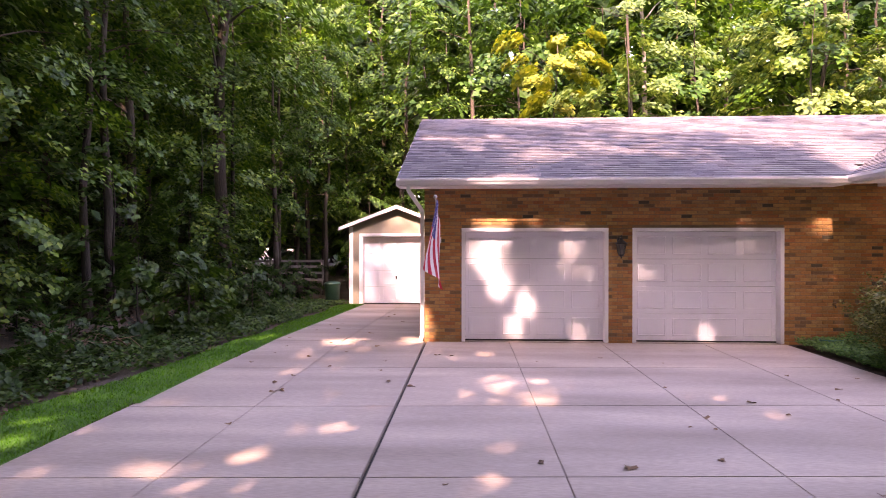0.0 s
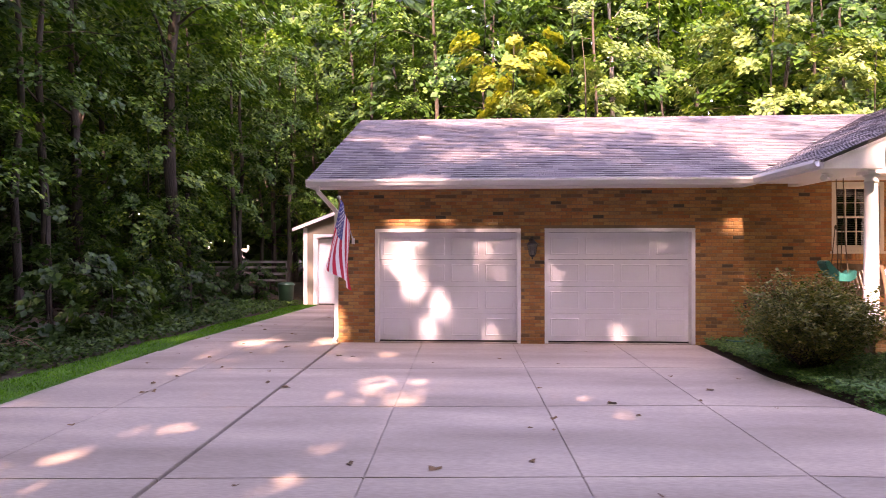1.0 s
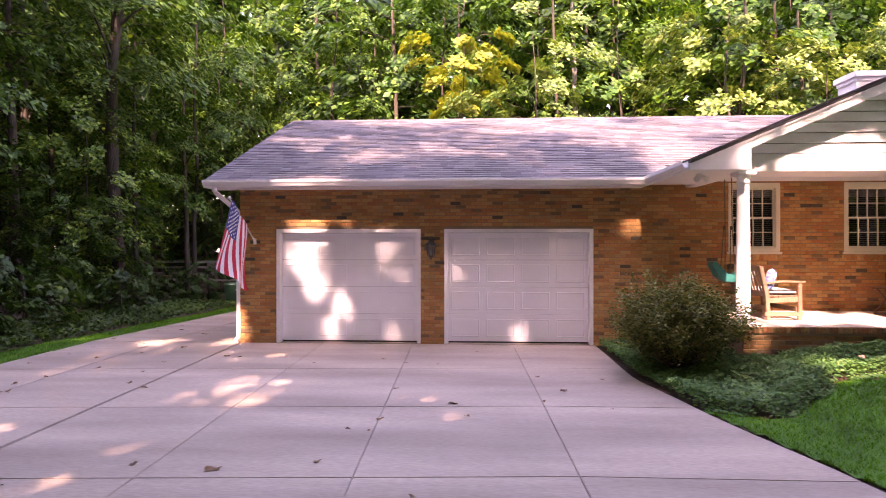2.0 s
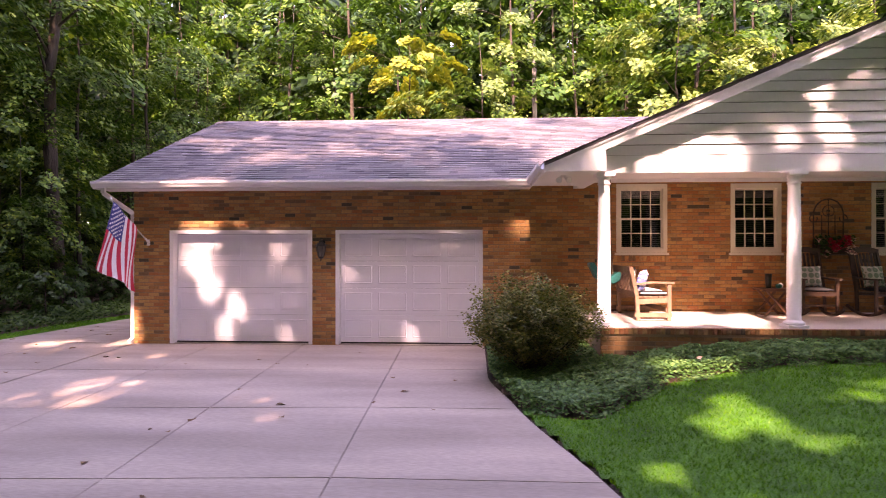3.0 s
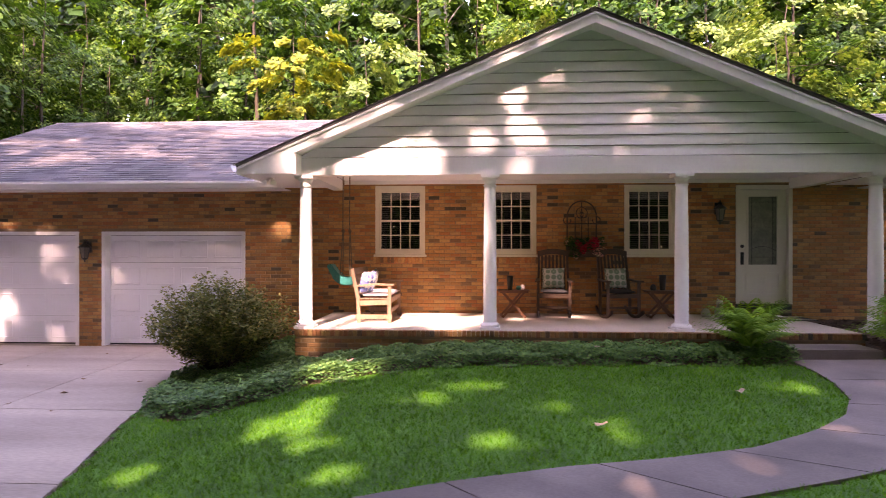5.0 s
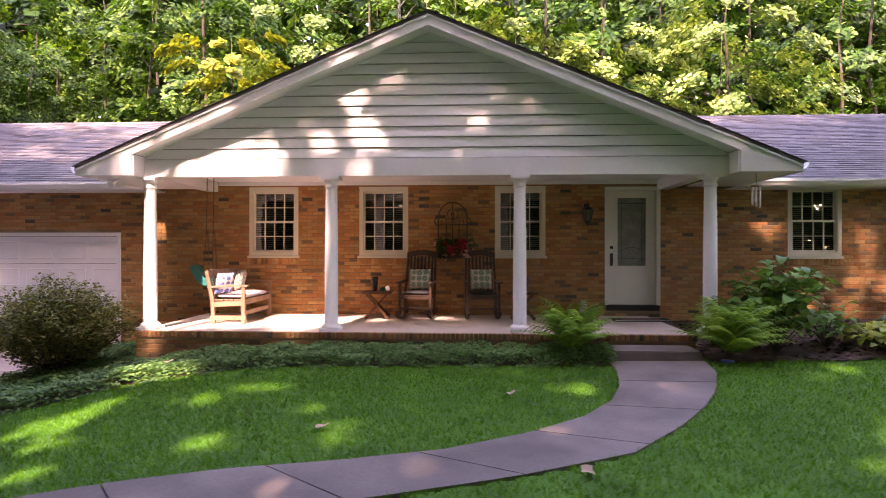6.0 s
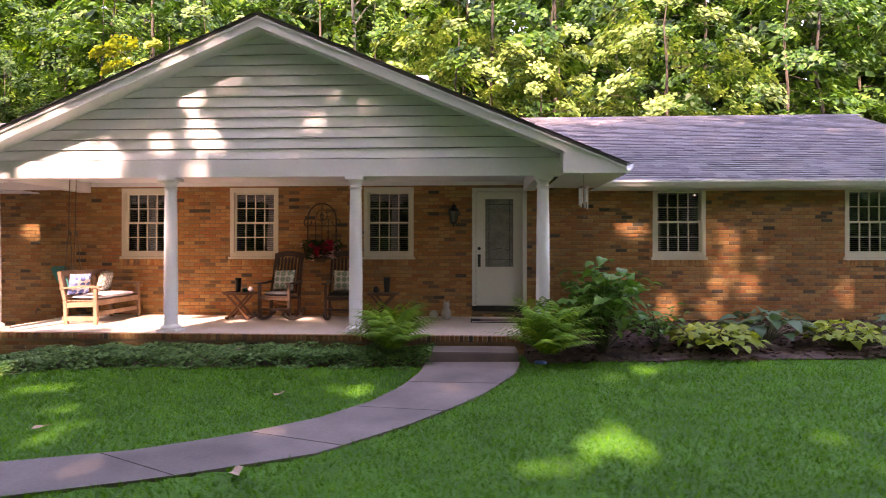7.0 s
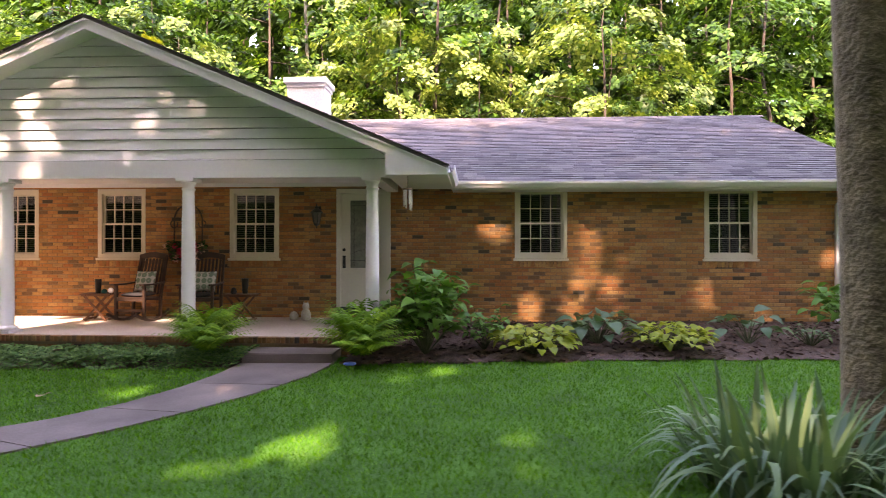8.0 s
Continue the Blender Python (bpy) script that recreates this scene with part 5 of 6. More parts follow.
lathe(bm, [(.05, 0), (.055, .04), (.04, .09), (.015, .11)], 14)
place(tagged(part("dish", bm, BLACK, None, "", True), "small dark dish on the side table", "dish"), (14.45, -.64, FLOOR + .488))

# statues by the door
bm = B()
lathe(bm, [(.07, 0), (.085, .03), (.09, .1), (.075, .16), (.05, .2), (.058, .23), (.06, .27), (.04, .305), (.01, .315)], 16)
for s in (-1, 1):
    lathe(bm, [(.018, .29), (.012, .32), (.002, .345)], 8, (s * .035, 0, 0))
place(tagged(part("statue", bm, STONE, None, "", True), "pale cast-stone animal statue beside the front door", "statue"), (15.68, -.42, FLOOR))
bm = B()
lathe(bm, [(.06, 0), (.08, .03), (.078, .09), (.05, .14), (.015, .155)], 14)
place(tagged(part("garden_stone", bm, STONE, None, "", True), "rounded grey garden stone beside the statue", "stone"), (15.45, -.38, FLOOR))

# doormat and brick threshold step
mat_thing = thing("doormat", (16.62, -.62, FLOOR), "dark striped doormat with a brown centre", "doormat")
bm = B()
box(bm, -.5, .5, -.26, .26, 0, .012)
part("backing", bm, CHAR, mat_thing, "", False, .003)
bm = B()
box(bm, -.33, .33, -.15, .15, .0125, .018)
part("centre_panel", bm, REDWOOD, mat_thing)
for k in range(4):
    bm = B()
    y = -.24 + k * .02 if k < 2 else .2 + (k - 2) * .02
    box(bm, -.48, .48, y, y + .009, .0125, .017)
    part("stripe", bm, FLAGWHITE, mat_thing)

# iron wall planter with flowers
planter = thing("wall_planter", (13.32, 0, 1.75), "rusty iron arched wall planter full of flowers", "planter")
bm = B()
arch = [(-.27, -.02, .0), (-.27, -.02, .62)] + [(-.27 * math.cos(math.pi * k / 14), -.02, .72 + .3 * math.sin(math.pi * k / 14)) for k in range(15)] + [(.27, -.02, .62), (.27, -.02, 0)]
tube(bm, arch, .014, 6)
part("arch", bm, IRON, planter)
for s in (-1, 1):
    bm = B()
    tube(bm, [(s * (.27 + .07 * math.sin(a)), -.02, .66 + .07 * math.cos(a)) for a in (math.pi * k / 8 for k in range(14))], .011, 6)
    part("scroll", bm, IRON, planter)
    bm = B()
    tube(bm, [(s * (.02 + .1 * math.sin(a) * (1 - a / 9)), -.02, .78 + .12 * math.cos(a) * (1 - a / 9)) for a in (math.pi * k / 6 for k in range(14))], .009, 6)
    part("scroll", bm, IRON, planter)
bm = B()
for x in (-.12, 0, .12):
    tube(bm, [(x, -.02, .0), (x, -.02, .72 if x else 1.02)], .009, 6)
tube(bm, [(-.27, -.02, .6), (.27, -.02, .6)], .009, 6)
part("bars", bm, IRON, planter)
bm = B()
prism(bm, [(-.02, .16), (-.2, .16), (-.16, .0), (-.02, -.03)], 'x', -.29, .29)
part("trough", bm, IRON, planter)
FLOWER_RED = leaf_mat("red petals", (0.45, 0.01, 0.03), (0.55, 0.02, 0.06), (0.6, 0.06, 0.14), .25)
FLOWER_PINK = leaf_mat("pink petals", (0.6, 0.25, 0.28), (0.65, 0.4, 0.38), (0.7, 0.6, 0.5), .25)
rp = random.Random(21)
for nm, mt, spots, per, lf in (("foliage", LEAFDARK, [(rp.uniform(-.32, .32), rp.uniform(-.24, -.08), rp.uniform(.05, .3), .1) for _ in range(18)], 22, .07),
                               ("red_blossom", FLOWER_RED, [(rp.uniform(-.12, .22), rp.uniform(-.3, -.16), rp.uniform(.08, .3), .06) for _ in range(12)], 22, .06),
                               ("pink_blossom", FLOWER_PINK, [(rp.uniform(-.36, .38), rp.uniform(-.3, -.16), rp.uniform(-.02, .28), .05) for _ in range(14)], 10, .055)):
    vs, fs = [], []
    leaf_cloud(rp, spots, per, lf, vs, fs, 1.0)
    raw(nm, vs, fs, mt, planter)

# teal toddler swing on ropes
swing = thing("toddler_swing", (9.02, -.85, 1.28), "teal plastic toddler swing hanging on brown ropes", "swing")
bm = B()
pr = [(-.27, .32), (-.20, .33), (-.12, .2), (-.02, .1), (.12, .08), (.2, .16), (.26, .16), (.25, .02), (.15, -.04), (-.05, -.03), (-.17, .06), (-.22, .2), (-.28, .27)]
prism(bm, pr, 'y', -.13, .13)
part("seat_shell", bm, TEAL, swing, "", False, .012)
for x, x2 in ((-.05, -.02), (.12, .10)):
    bm = B()
    tube(bm, [(x, -.1, .12), (x2, -.03, .9), (x2, 0, 1.89)], .009, 6)
    tube(bm, [(x, .1, .12), (x2, .03, .9)], .009, 6)
    part("rope", bm, ROPE, swing)
    bm = B()
    lathe(bm, [(.01, .87), (.028, .89), (.028, .93), (.01, .95)], 8, (x2, 0, 0))
    part("knot", bm, ROPE, swing)

# wind chime under the porch eave
chime = thing("wind_chime", (17.74, -2.42, 2.47), "pale metal wind chime hanging from the porch eave", "wind chime")
bm = B()
tube(bm, [(0, 0, .34), (0, 0, .52)], .004, 5)
part("cord", bm, ROPE, chime)
bm = B()
lathe(bm, [(.07, .32), (.075, .33), (.07, .345)], 16)
part("disc", bm, TEAK, chime)
for k in range(6):
    a = math.pi / 3 * k
    bm = B()
    tube(bm, [(.055 * math.cos(a), .055 * math.sin(a), .02 + .02 * k), (.055 * math.cos(a), .055 * math.sin(a), .32)], .012, 8)
    part("chime_tube", bm, ALU, chime)
bm = B()
tube(bm, [(0, 0, .32), (0, 0, -.08)], .002, 5)
lathe(bm, [(.02, -.1), (.022, -.09), (.02, -.075)], 10)
part("striker", bm, TEAK, chime)

# twin flood lamp under the porch eave
flood = thing("flood_lamp", (8.12, -2.05, 2.99), "white twin security flood lamp under the eave", "lamp")
bm = B()
lathe(bm, [(.05, -.025), (.055, 0)], 14)
part("mount", bm, WHITE, flood)
for s in (-1, 1):
    bm = B()
    tube(bm, [(s * .02, 0, -.02), (s * .055, -.03, -.06), (s * .075, -.09, -.085)], [.016, .03, .05], 12)
    part("lamp_head", bm, WHITE, flood)

# garden hose, spigot, green bin, blue disc, crawl-space vent
hose = thing("garden_hose", (7.45, -.55, ground_z(7.45, -.55) + .02), "coiled teal-green garden hose on the soil", "hose")
bm = B()
tube(bm, [((.2 + .012 * math.sin(k * .9)) * math.cos(k * .35), (.17 + .01 * math.cos(k * .7)) * math.sin(k * .35), .015 + .0022 * k) for k in range(72)], .012, 7)
part("coil", bm, TEAL, hose)
bm = B()
tube(bm, [(.2, 0, .02), (.34, -.12, .02), (.4, -.3, .02)], .013, 7)
part("loose_end", bm, TEAL, hose)
spig = thing("spigot", (7.8, 0, .74), "brass hose spigot on the brick wall", "spigot")
bm = B()
tube(bm, [(0, .02, 0), (0, -.08, 0), (0, -.1, -.05)], .014, 8)
part("spout", bm, IRON, spig)
bm = B()
lathe(bm, [(.03, .03), (.034, .037), (.03, .045)], 10, (0, -.06, 0))
part("valve_wheel", bm, BLACK, spig)
binx = thing("garbage_bin", (-4.15, 9.6, ground_z(-4.15, 9.6)), "dark green plastic bin beside the shed", "bin")
bm = B()
lathe(bm, [(.22, 0), (.24, .03), (.29, .72), (.3, .74)], 20)
part("body", bm, DEEPGREEN, binx, "", True)
bm = B()
lathe(bm, [(.31, .74), (.315, .77), (.25, .83), (.06, .86)], 20)
part("lid", bm, DEEPGREEN, binx, "", True)
bm = B()
lathe(bm, [(.07, 0), (.085, .012), (.08, .028), (.02, .034)], 16)
place(tagged(part("toy_disc", bm, BLUEPL, None, "", True), "bright blue plastic disc lying by the step", "disc"), (17.05, -3.12, ground_z(17.05, -3.12) + .03))
vent = thing("foundation_vent", (21.43, 0, .50), "small pale framed crawl-space vent low in the wall", "vent")
bm = B()
for bx in ((-.31, .31, .07, .095), (-.31, .31, -.095, -.07), (-.31, -.28, -.07, .07), (.28, .31, -.07, .07), (-.012, .012, -.07, .07)):
    box(bm, bx[0], bx[1], -.03, -.006, bx[2], bx[3])
part("frame", bm, WHITE, vent)
bm = B()
box(bm, -.28, .28, -.012, -.006, -.07, .07)
part("screen", bm, BLACK, vent)

# rail fence deep in the woods
fence = thing("rail_fence", (-26, 15.5, ground_z(-15, 15.5)), "weathered grey rail fence in the woods", "fence")
GREYWOOD = surf("weathered grey wood", (0.22, 0.2, 0.18), (0.32, 0.3, 0.27), 4, 40, 0.85, 0.3)
for k in range(9):
    bm = B()
    box(bm, k * 2.5 - .06, k * 2.5 + .06, -.06, .06, -.2, 1.25)
    part("post", bm, GREYWOOD, fence)
for k in range(8):
    for z in (.35, .65, .95, 1.2):
        bm = B()
        bar(bm, (k * 2.5 + .061, 0, z), (k * 2.5 + 2.439, 0, z), .04, .11)
        part("rail", bm, GREYWOOD, fence)

# heap of dead twigs at the wood's edge
heap = thing("brush_pile", (-5.7, -1.45, ground_z(-5.7, -1.45)), "heap of dead brown twigs at the wood's edge", "brush pile")
TWIG = surf("dead brown twigs", (0.13, 0.085, 0.055), (0.26, 0.18, 0.12), 6, 50, 0.9, 0.4)
rw = random.Random(83)
for k in range(26):
    a, ln, x, y = rw.uniform(0, 6.28), rw.uniform(.35, .8), rw.gauss(0, .35), rw.gauss(0, .3)
    tilt_ = rw.uniform(-.15, .75)
    d = Vector((math.cos(a), math.sin(a), tilt_)).normalized() * ln
    p0 = Vector((x, y, .03 + rw.uniform(0, .12)))
    bm = B()
    tube(bm, [p0 - d * .3, p0 + d * .3 + Vector((0, 0, rw.uniform(0, .06))), p0 + d], [.014, .010, .004], 5)
    part("twig", bm, TWIG, heap)

# ---- plants by the house ----
FERNLEAF = leaf_mat("fern fronds", (0.09, 0.22, 0.025), (0.15, 0.33, 0.04), (0.24, 0.44, 0.07), .4)
HYDLEAF = leaf_mat("hydrangea leaves", (0.045, 0.15, 0.025), (0.075, 0.22, 0.045), (0.13, 0.31, 0.07), .3)
HOSTALEAF = leaf_mat("blue-green hosta leaves", (0.05, 0.11, 0.06), (0.075, 0.15, 0.08), (0.11, 0.2, 0.1), .25)
LIMELEAF = leaf_mat("lime yellow leaves", (0.16, 0.22, 0.025), (0.26, 0.32, 0.04), (0.42, 0.42, 0.09), .35)
IVYLEAF = leaf_mat("ground ivy leaves", (0.042, 0.13, 0.042), (0.088, 0.22, 0.066), (0.19, 0.34, 0.105), .25)
BUSHLEAF = leaf_mat("olive bush leaves", (0.055, 0.08, 0.018), (0.13, 0.145, 0.036), (0.28, 0.235, 0.09), .3)
YUCCALEAF = leaf_mat("grey-green iris blades", (0.07, 0.145, 0.085), (0.12, 0.22, 0.13), (0.22, 0.33, 0.21), .2)
STEM = surf("green-brown stem", (0.05, 0.07, 0.025), (0.09, 0.1, 0.04), 6, 60, 0.8, 0.2)


def fern(at, size, seed, n=46):
    rnd = random.Random(seed)
    t = thing("fern", at, "lush bright green fern with arching fronds", "fern", "ferns by the porch step")
    for k in range(n):
        ang, ln = k * 2.39996 + rnd.uniform(-.2, .2), size * rnd.uniform(.75, 1.1)
        lift = rnd.uniform(.55, 1.55)
        d = Vector((math.cos(ang), math.sin(ang), 0))
        side = Vector((-d.y, d.x, 0))
        vs, fs = [], []
        for i in range(1, 15):
            f = i / 14
            c = d * (ln * (f * .48 + f * f * .40 * (1.6 - lift))) + Vector((0, 0, ln * lift * (f - .52 * f * f)))
            w = ln * .15 * math.sin(math.pi * min(1, .12 + .88 * f)) + .006
            for s in (-1, 1):
                b = len(vs)
                fwd = d * (ln * .055) - Vector((0, 0, .012))
                vs += [c - fwd * .35, c + side * s * w * .5 + fwd * .5, c + side * s * w + fwd * 1.1 - Vector((0, 0, w * .35)), c + fwd * .35]
                fs.append((b, b + 1, b + 2, b + 3))
        raw("frond", vs, fs, FERNLEAF, t)
    return t


fern((15.05, -2.95, ground_z(15.05, -2.95) + .2), .9, 3, 92)
fern((17.18, -3.0, ground_z(17.18, -3.0) + .14), 1.0, 4, 96)


def big_leaf(l, w):
    """One broad pointed leaf, folded a little along its rib and drooping at the tip."""
    rows = [(0, .04), (.2, .75), (.45, 1), (.7, .72), (.9, .28), (1, .02)]
    vs, fs = [], []
    for f, q in rows:
        z = .12 * l * math.sin(math.pi * f) - .22 * l * f * f
        vs += [(-w / 2 * q, f * l, z + .1 * w * q), (0, f * l, z), (w / 2 * q, f * l, z + .1 * w * q)]
    for i in range(len(rows) - 1):
        a = i * 3
        fs += [(a, a + 1, a + 4, a + 3), (a + 1, a + 2, a + 5, a + 4)]
    return vs, fs


def leafy(name, at, label, category, group, seed, stems, height, reach, l, w, material, per_stem, up=20):
    """A plant of stems set with broad leaves, each leaf its own piece."""
    rnd = random.Random(seed)
    t = thing(name, at, label, category, group)
    me = bpy.data.meshes.new("leaf")
    me.from_pydata(*[big_leaf(l, w)[0], [], big_leaf(l, w)[1]])
    me.materials.append(material)
    me.polygons.foreach_set("use_smooth", [True] * len(me.polygons))
    for s in range(stems):
        ang = s * 2.39996 + rnd.uniform(-.3, .3)
        h, r = height * rnd.uniform(.55, 1.0), reach * math.sqrt((s + .5) / stems)
        top = Vector((math.cos(ang) * r, math.sin(ang) * r, h * (1 - .35 * (r / reach) ** 2)))
        bm = B()
        mid = top * .5 + Vector((0, 0, h * .12))
        tube(bm, [(0, 0, 0), mid, top], [.008, .006, .003], 5, False)
        part("stem", bm, STEM, t)
        for k in range(per_stem):
            f = 1 - .62 * k / max(1, per_stem)
            p = (mid.lerp(top, f * 2 - 1) if f > .5 else mid * (f * 2))
            ob = new("leaf", me)
            ob.parent = t
            ob.matrix_basis = pose(p.x, p.y, p.z, rnd.uniform(-25, up), rnd.uniform(-25, 25), math.degrees(ang) - 90 + (k * 137 if per_stem > 1 else 0) + rnd.uniform(-30, 30)) @ Matrix.Scale(rnd.uniform(.65, 1.15), 4)
    return t


leafy("hydrangea", (18.0, -2.45, ground_z(18, -2.45)), "leafy green hydrangea bush against the brick", "shrub", "", 31, 46, 1.42, .72, .23, .155, HYDLEAF, 9)
leafy("hydrangea", (18.85, -2.2, ground_z(18.85, -2.2)), "small leafy shrub with reddish new growth", "shrub", "", 32, 16, .8, .42, .14, .08, HYDLEAF, 6)
leafy("hosta", (19.55, -2.45, ground_z(19.55, -2.45)), "lime yellow hosta mound in the mulch", "hosta", "hostas in the bed", 33, 150, .44, .56, .18, .14, LIMELEAF, 1)
leafy("hosta", (20.55, -1.9, ground_z(20.55, -1.9)), "blue-green hosta with broad leaves in the mulch", "hosta", "hostas in the bed", 34, 44, .5, .50, .30, .2, HOSTALEAF, 1)
leafy("hosta", (21.5, -2.3, ground_z(21.5, -2.3)), "lime yellow hosta mound in the mulch", "hosta", "hostas in the bed", 35, 140, .42, .54, .18, .13, LIMELEAF, 1)
leafy("hosta", (22.75, -1.9, ground_z(22.75, -1.9)), "blue-green hosta with broad leaves in the mulch", "hosta", "hostas in the bed", 36, 16, .5, .45, .27, .17, HOSTALEAF, 1)
leafy("hosta", (23.6, -2.0, ground_z(23.6, -2.0)), "thin grey-green perennial in the mulch", "perennial", "", 37, 22, .4, .4, .16, .04, HOSTALEAF, 2)
leafy("shrub", (24.5, -1.7, ground_z(24.5, -1.7)), "bright green broad-leaved shrub at the house corner", "shrub", "", 38, 40, 1.2, .75, .22, .15, HYDLEAF, 7)

# olive-brown clipped bush by the driveway
bush = thing("bush", (7.58, -2.65, ground_z(7.58, -2.65)), "rounded olive-brown bush with feathery sprigs", "bush")
rp = random.Random(41)
vs, fs = [], []
bm = B()
spots = []
for k in range(230):
    a, q = k * 2.39996, math.sqrt((k + .5) / 230)
    tip_ = Vector((math.cos(a) * q * .98, math.sin(a) * q * .9, .25 + 1.13 * math.sqrt(max(0, 1 - (q * .9) ** 2)) * rp.uniform(.82, 1.06))) * (rp.uniform(.86, 1.08) if k % 5 else rp.uniform(1.05, 1.2))
    mid = tip_ * .5
    if k % 2 == 0:
        tube(bm, [(rp.uniform(-.1, .1), rp.uniform(-.1, .1), 0), mid, tip_], [.01, .006, .002], 4, False)
    for f in (1.0, .9, .78, .64, .5):
        c = tip_ * f
        spots.append((c.x + rp.uniform(-.05, .05), c.y + rp.uniform(-.05, .05), c.z, .10))
part("branchwork", bm, BARK, bush)
leaf_cloud(rp, spots, 26, .042, vs, fs, 1.2)
raw("foliage", vs, fs, BUSHLEAF, bush)

# sword-leaved clump and the tree beside it
yucca = thing("iris_clump", (20.75, -6.95, ground_z(20.75, -6.95)), "large clump of grey-green sword-shaped leaves", "plant")
meshes = []
for bend in (.2, .7, 1.15):
    vs, fs = [], []
    for i in range(10):
        f = i / 9
        w = .032 * (1 - f ** 2.2) + .002
        y, z = bend * .62 * f ** 2.0, f * .90 - bend * .62 * f ** 3
        vs += [(-w, y, z), (0, y + .006, z), (w, y, z)]
    for i in range(9):
        a = i * 3
        fs += [(a, a + 1, a + 4, a + 3), (a + 1, a + 2, a + 5, a + 4)]
    me = bpy.data.meshes.new("leaf")
    me.from_pydata(vs, [], fs)
    me.materials.append(YUCCALEAF)
    me.polygons.foreach_set("use_smooth", [True] * len(me.polygons))
    meshes.append(me)
rp = random.Random(44)
for k in range(230):
    ob = new("leaf", rp.choice(meshes))
    ob.parent = yucca
    r, a = .55 * math.sqrt(rp.random()), rp.uniform(0, 360)
    ob.matrix_basis = pose(r * math.cos(radians(a)), r * math.sin(radians(a)), 0, rp.uniform(-32, 2), rp.uniform(-8, 8), a - 90 + rp.uniform(-50, 50)) @ Matrix.Scale(rp.uniform(.6, 1.05), 4)

# this tree's crown is cut open for the sun patches too
make_tree("tree", 201, 19, .27, .40, 4.4, 46, 90, .24, LEAF, "sturdy yard tree with rough grey-brown bark", "tree", "", (.3, .46), YARDBARK, (21.5, -6.75, ground_z(21.5, -6.75) - .05), in_gap)


# ground cover, grass and fallen leaves
def strewn(name, count, inside, x0, x1, y0, y1, seed, build, material, label, category):
    rnd = random.Random(seed)
    vs, fs = [], []
    n = 0
    while n < count:
        x, y = rnd.uniform(x0, x1), rnd.uniform(y0, y1)
        if inside(x, y):
            build(rnd, x, y, ground_z(x, y), vs, fs)
            n += 1
    return tagged(raw(name, vs, fs, material), label, category, "", "stuff")


def ivy_leaf(rnd, x, y, z, vs, fs):
    h = (.15 + .10 * noise.noise((x * 2.6, y * 2.6, 3))) * smooth01(0, .16, y - (ivy_front(x) or -9)) + .03
    h = max(.03, h) * rnd.uniform(.5, 1.05)
    c = Vector((x, y, z + h))
    n = Vector((rnd.gauss(0, .4), rnd.gauss(-.15, .4), 1)).normalized()
    a = n.orthogonal().normalized()
    a = Matrix.Rotation(rnd.uniform(0, 6.28), 3, n) @ a
    b = n.cross(a)
    s = rnd.uniform(.014, .029)
    k = len(vs)
    vs += [c - a * s, c + b * s * .8, c + a * s * 1.1, c - b * s * .8]
    fs.append((k, k + 1, k + 2, k + 3))


def grass_blade(rnd, x, y, z, vs, fs):
    a, h = rnd.uniform(0, 6.28), rnd.uniform(.03, .06)
    w = .0055
    k = len(vs)
    lx, ly = rnd.uniform(-.03, .03), rnd.uniform(-.03, .03)
    vs += [(x - w * math.cos(a), y - w * math.sin(a), z), (x + w * math.cos(a), y + w * math.sin(a), z), (x + lx, y + ly, z + h)]
    fs.append((k, k + 1, k + 2))


BLADES = leaf_mat("grass blades", (0.02, 0.135, 0.003), (0.044, 0.22, 0.005), (0.105, 0.30, 0.014), .3)
strewn("ground_ivy", 62000, in_ivy, 6.9, 15.7, -4.9, -.2, 51, ivy_leaf, IVYLEAF, "low dark green ivy ground cover", "ground cover")
strewn("grass", 180000, lambda x, y: in_lawn(x, y), 7.0, 25, -9.2, -2.5, 52, grass_blade, BLADES, "short mown grass blades", "grass")
strewn("grass_verge_blades", 26000, lambda x, y: in_verge(x, y), -7, -3, -8.5, 9.8, 53, grass_blade, BLADES, "grass blades beside the driveway", "grass")


def litter_leaf(rnd, x, y, z, vs, fs):
    c = Vector((x, y, z + rnd.uniform(.01, .05)))
    n = Vector((rnd.gauss(0, .35), rnd.gauss(0, .35), 1)).normalized()
    a = Matrix.Rotation(rnd.uniform(0, 6.28), 3, n) @ n.orthogonal().normalized()
    b = n.cross(a)
    s = rnd.uniform(.03, .06)
    k = len(vs)
    vs += [c - a * s, c + b * s * .7, c + a * s, c - b * s * .7]
    fs.append((k, k + 1, k + 2, k + 3))


strewn("leaf_litter", 9000, lambda x, y: x < verge_edge(y) - .3, -14, -4.2, -8, 14, 54, litter_leaf, surf("leaf litter", (0.07, 0.04, 0.022), (0.16, 0.1, 0.06), 3, 40, 0.9, 0.2, vary='island'), "brown fallen leaves on the forest floor", "leaf litter")
strewn("mulch_chips", 7000, in_bed, 16.9, 26.4, -3.2, -.05, 55, litter_leaf, surf("bark chips", (0.06, 0.032, 0.022), (0.15, 0.09, 0.065), 6, 40, 0.95, 0.2, vary='island'), "brown bark chips in the flower bed", "mulch")


def verge_ivy(rnd, x, y, z, vs, fs):
    c = Vector((x, y, z + rnd.uniform(.03, .2)))
    n = Vector((rnd.gauss(0, .5), rnd.gauss(-.1, .5), 1)).normalized()
    a = Matrix.Rotation(rnd.uniform(0, 6.28), 3, n) @ n.orthogonal().normalized()
    b = n.cross(a)
    s = rnd.uniform(.025, .055)
    k = len(vs)
    vs += [c - a * s, c + b * s * .8, c + a * s * 1.1, c - b * s * .8]
    fs.append((k, k + 1, k + 2, k + 3))


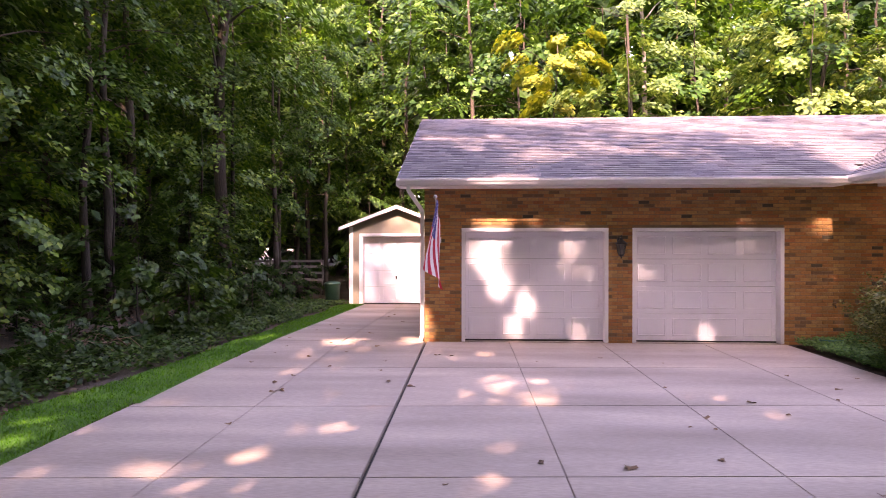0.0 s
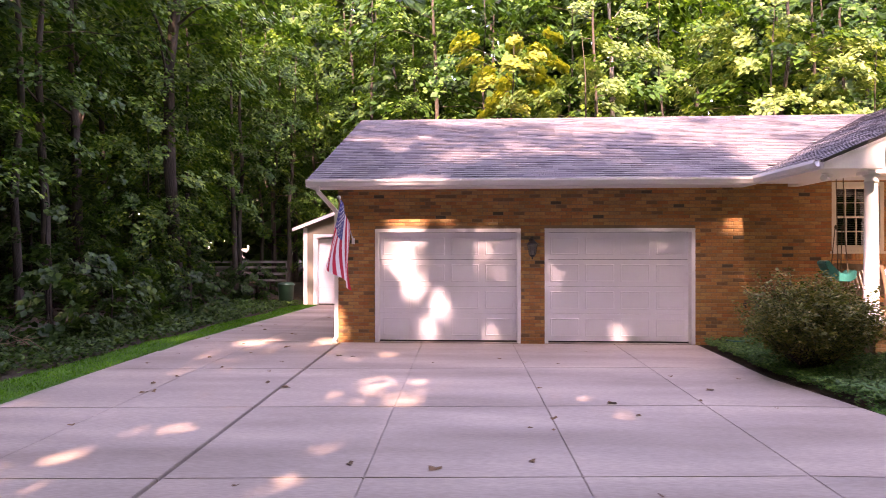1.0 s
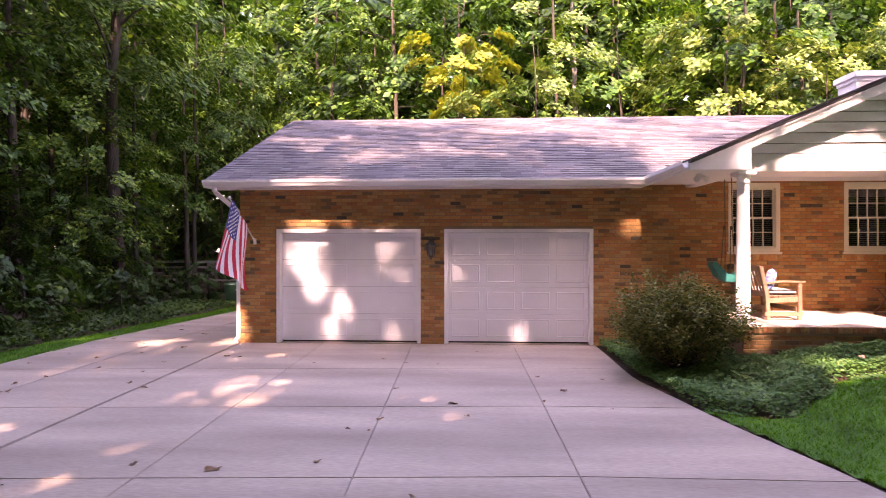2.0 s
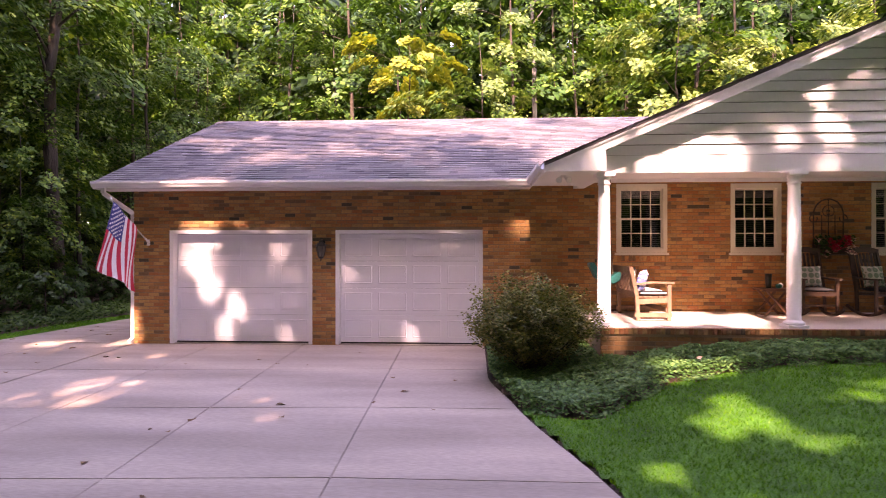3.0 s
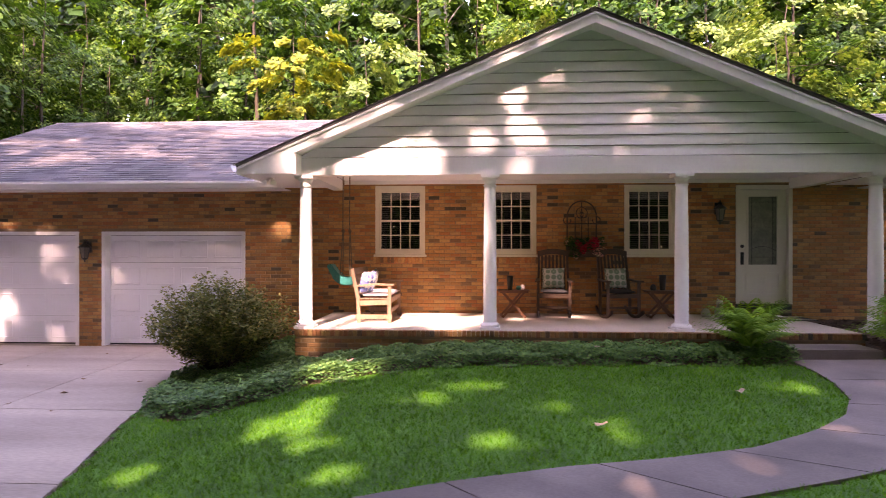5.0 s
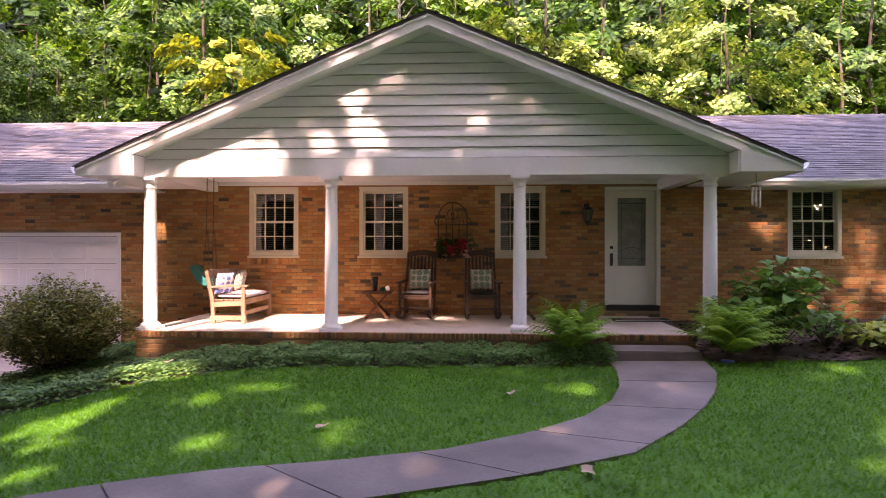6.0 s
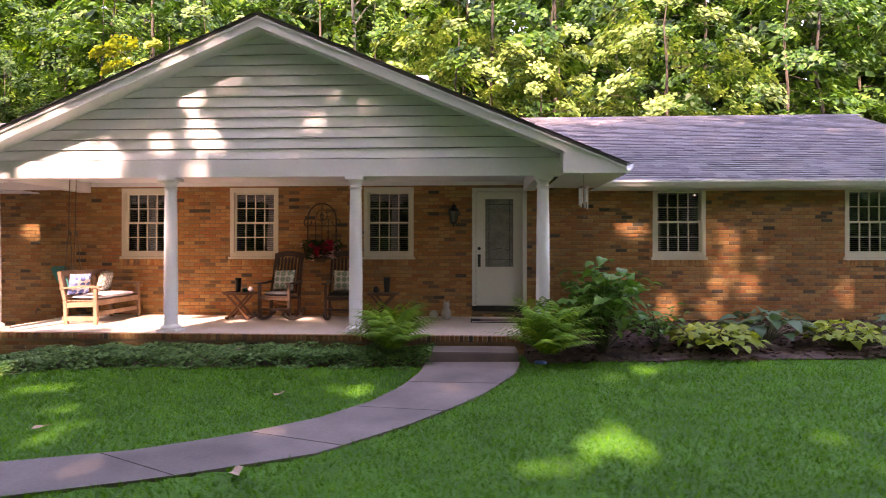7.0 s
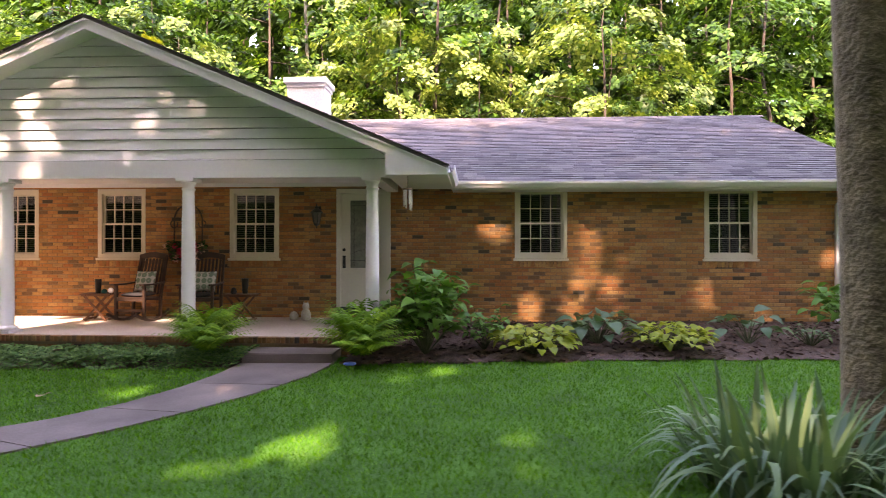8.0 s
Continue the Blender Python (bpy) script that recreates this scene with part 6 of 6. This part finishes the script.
def in_wood_edge(x, y):
    return -6.4 - 0.2 * max(0, -y) < x < -3.75 - 0.2 * max(0, -y - 1.5) + .12 * math.sin(2.1 * y)


strewn("woodland_ground_cover", 24000, in_wood_edge, -8.5, -3.6, -8, 10, 56, verge_ivy, LEAFDARK, "low leafy ground cover at the wood's edge", "ground cover")

rp = random.Random(61)
leaf_meshes = []
for k in range(3):
    bm = B()
    n = 9
    ring = [bm.verts.new(((.05 + .02 * (i % 2)) * math.cos(6.283 * i / n) * (1.2 if k else 1), (.035 + .018 * (i % 2)) * math.sin(6.283 * i / n), .012 + .012 * math.cos(12.57 * i / n + k))) for i in range(n)]
    ctr = bm.verts.new((0, 0, .004))
    for i in range(n):
        bm.faces.new((ctr, ring[i], ring[(i + 1) % n]))
    leaf_meshes.append(mesh_of("dry_leaf", bm, DRYLEAF))
spots = [(2.32, -6.37, 1.1), (4.35, -4.2, .9)]
spots += [(rp.uniform(-2.9, 0.4), rp.uniform(-5.5, 6.5), rp.uniform(.5, 1.0)) for _ in range(34)]
spots += [(rp.uniform(0.3, 6.6), rp.uniform(-7.2, -.3), rp.uniform(.4, .8)) for _ in range(20)]
for x, y, s in spots:
    z = -0.02 - (.023 * y if y > 0 else -.012 * y)
    ob = tagged(new("dry_leaf", rp.choice(leaf_meshes)), "curled dry brown leaf on the concrete", "leaf", "fallen leaves on the driveway")
    ob.matrix_basis = pose(x, y, z, rp.uniform(-8, 8), rp.uniform(-8, 8), rp.uniform(0, 360)) @ Matrix.Scale(s, 4)
for x, y in ((14.1, -4.8), (14.5, -6.9), (22.0, -5.5), (9.67, -3.44), (12.4, -6.0), (13.6, -3.0), (13.0, -3.1), (21.4, -7.0)):
    ob = tagged(new("dry_leaf", leaf_meshes[1].copy()), "faded pinkish leaf lying on the grass", "leaf", "fallen leaves on the lawn")
    ob.data.materials[0] = PINKLEAF
    lift = .2 if in_ivy(x, y) else .05
    ob.matrix_basis = pose(x, y, ground_z(x, y) + lift, 6, 5, rp.uniform(0, 360)) @ Matrix.Scale(1.0, 4)

# ---- bricks ----
BL, BH, COURSE, GAP = 0.203, 0.0575, 0.0677, 0.0095
rb = random.Random(3)


def lay_bricks(x0, x1, z0, z1, holes, y=0.0):
    """Bricks in running bond: (x0, x1, z0, z1, proud) of each."""
    out, r = [], 0
    z = z0
    while z + BH < z1 + .02:
        x = x0 - (BL / 2 if r % 2 else 0)
        while x < x1:
            spans = [(max(x, x0), min(x + BL - GAP, x1))]
            for h in holes:
                if z + BH > h[2] + .004 and z < h[3] - .004:
                    spans = [q for a, b in spans for q in ((a, min(b, h[0])), (max(a, h[1]), b)) if q[1] - q[0] > .03]
            out += [(a, b, z, z + BH, rb.uniform(0, .004)) for a, b in spans if b - a > .03]
            x += BL
        z += COURSE
        r += 1
    return out


def brick_box(b, o=(0, 0, 0), depth=.05):
    x0, x1, z0, z1, p = b
    y0, y1 = -p, depth
    c = .004
    v = [(x0, y1, z0), (x1, y1, z0), (x1, y1, z1), (x0, y1, z1), (x0, y0 + c, z0), (x1, y0 + c, z0), (x1, y0 + c, z1), (x0, y0 + c, z1),
         (x0 + c, y0, z0 + c), (x1 - c, y0, z0 + c), (x1 - c, y0, z1 - c), (x0 + c, y0, z1 - c)]
    f = [(0, 1, 5, 4), (1, 2, 6, 5), (2, 3, 7, 6), (3, 0, 4, 7), (4, 5, 9, 8), (5, 6, 10, 9), (6, 7, 11, 10), (7, 4, 8, 11), (8, 9, 10, 11)]
    return [(a + o[0], b_ + o[1], c_ + o[2]) for a, b_, c_ in v], f


bricks = lay_bricks(0.0, HOUSE_R, -0.1, 3.16, HOLES)
near = [b for b in bricks if (3.5 < b[0] < 4.1 and b[2] < 2.2) or (b[0] < .75 and b[2] < 2.0)][:290]
chosen = set(near)
shared = {}
for b in near:
    key = round(b[1] - b[0], 3)
    if key not in shared:
        v, f = brick_box((0, key, 0, BH, 0))
        me = bpy.data.meshes.new("brick")
        me.from_pydata(v, [], f)
        me.materials.append(BRICK_ONE)
        shared[key] = me
    ob = new("brick", shared[key])
    ob.parent = wall_front
    ob.location = (b[0], -b[4], b[2])
vs, fs = [], []
for b in bricks:
    if b in chosen:
        continue
    v, f = brick_box(b)
    k = len(vs)
    vs += v
    fs += [tuple(i + k for i in q) for q in f]
rest = raw("bricks", vs, fs, BRICK, wall_front)
rest["kind"] = "stuff"
# rowlock sills under the windows and along the porch edge
vs, fs = [], []
for a, b in WINDOWS:
    x = a - .04
    while x < b + .02:
        v, f = brick_box((x, x + .058, WZ0 - .16, WZ0 - .055, .012))
        k = len(vs)
        vs += v
        fs += [tuple(i + k for i in q) for q in f]
        x += .068
sills = raw("brick_sills", vs, fs, BRICK, wall_front)
sills["kind"] = "stuff"
vs, fs = [], []
for b in lay_bricks(8.62, 16.9, 0.27, 0.56, [(15.53, 16.78, 0, .52)]):
    v, f = brick_box(b, (0, -2.425, 0))
    k = len(vs)
    vs += v
    fs += [tuple(i + k for i in q) for q in f]
x = 8.62
while x < 16.88:
    v, f = brick_box((x, x + .058, .575, .66, rb.uniform(.012, .018)), (0, -2.44, 0), .085)
    k = len(vs)
    vs += v
    fs += [tuple(i + k for i in q) for q in f]
    x += .068
edge = raw("edge_bricks", vs, fs, BRICK_EDGE, porch)
edge["kind"] = "stuff"
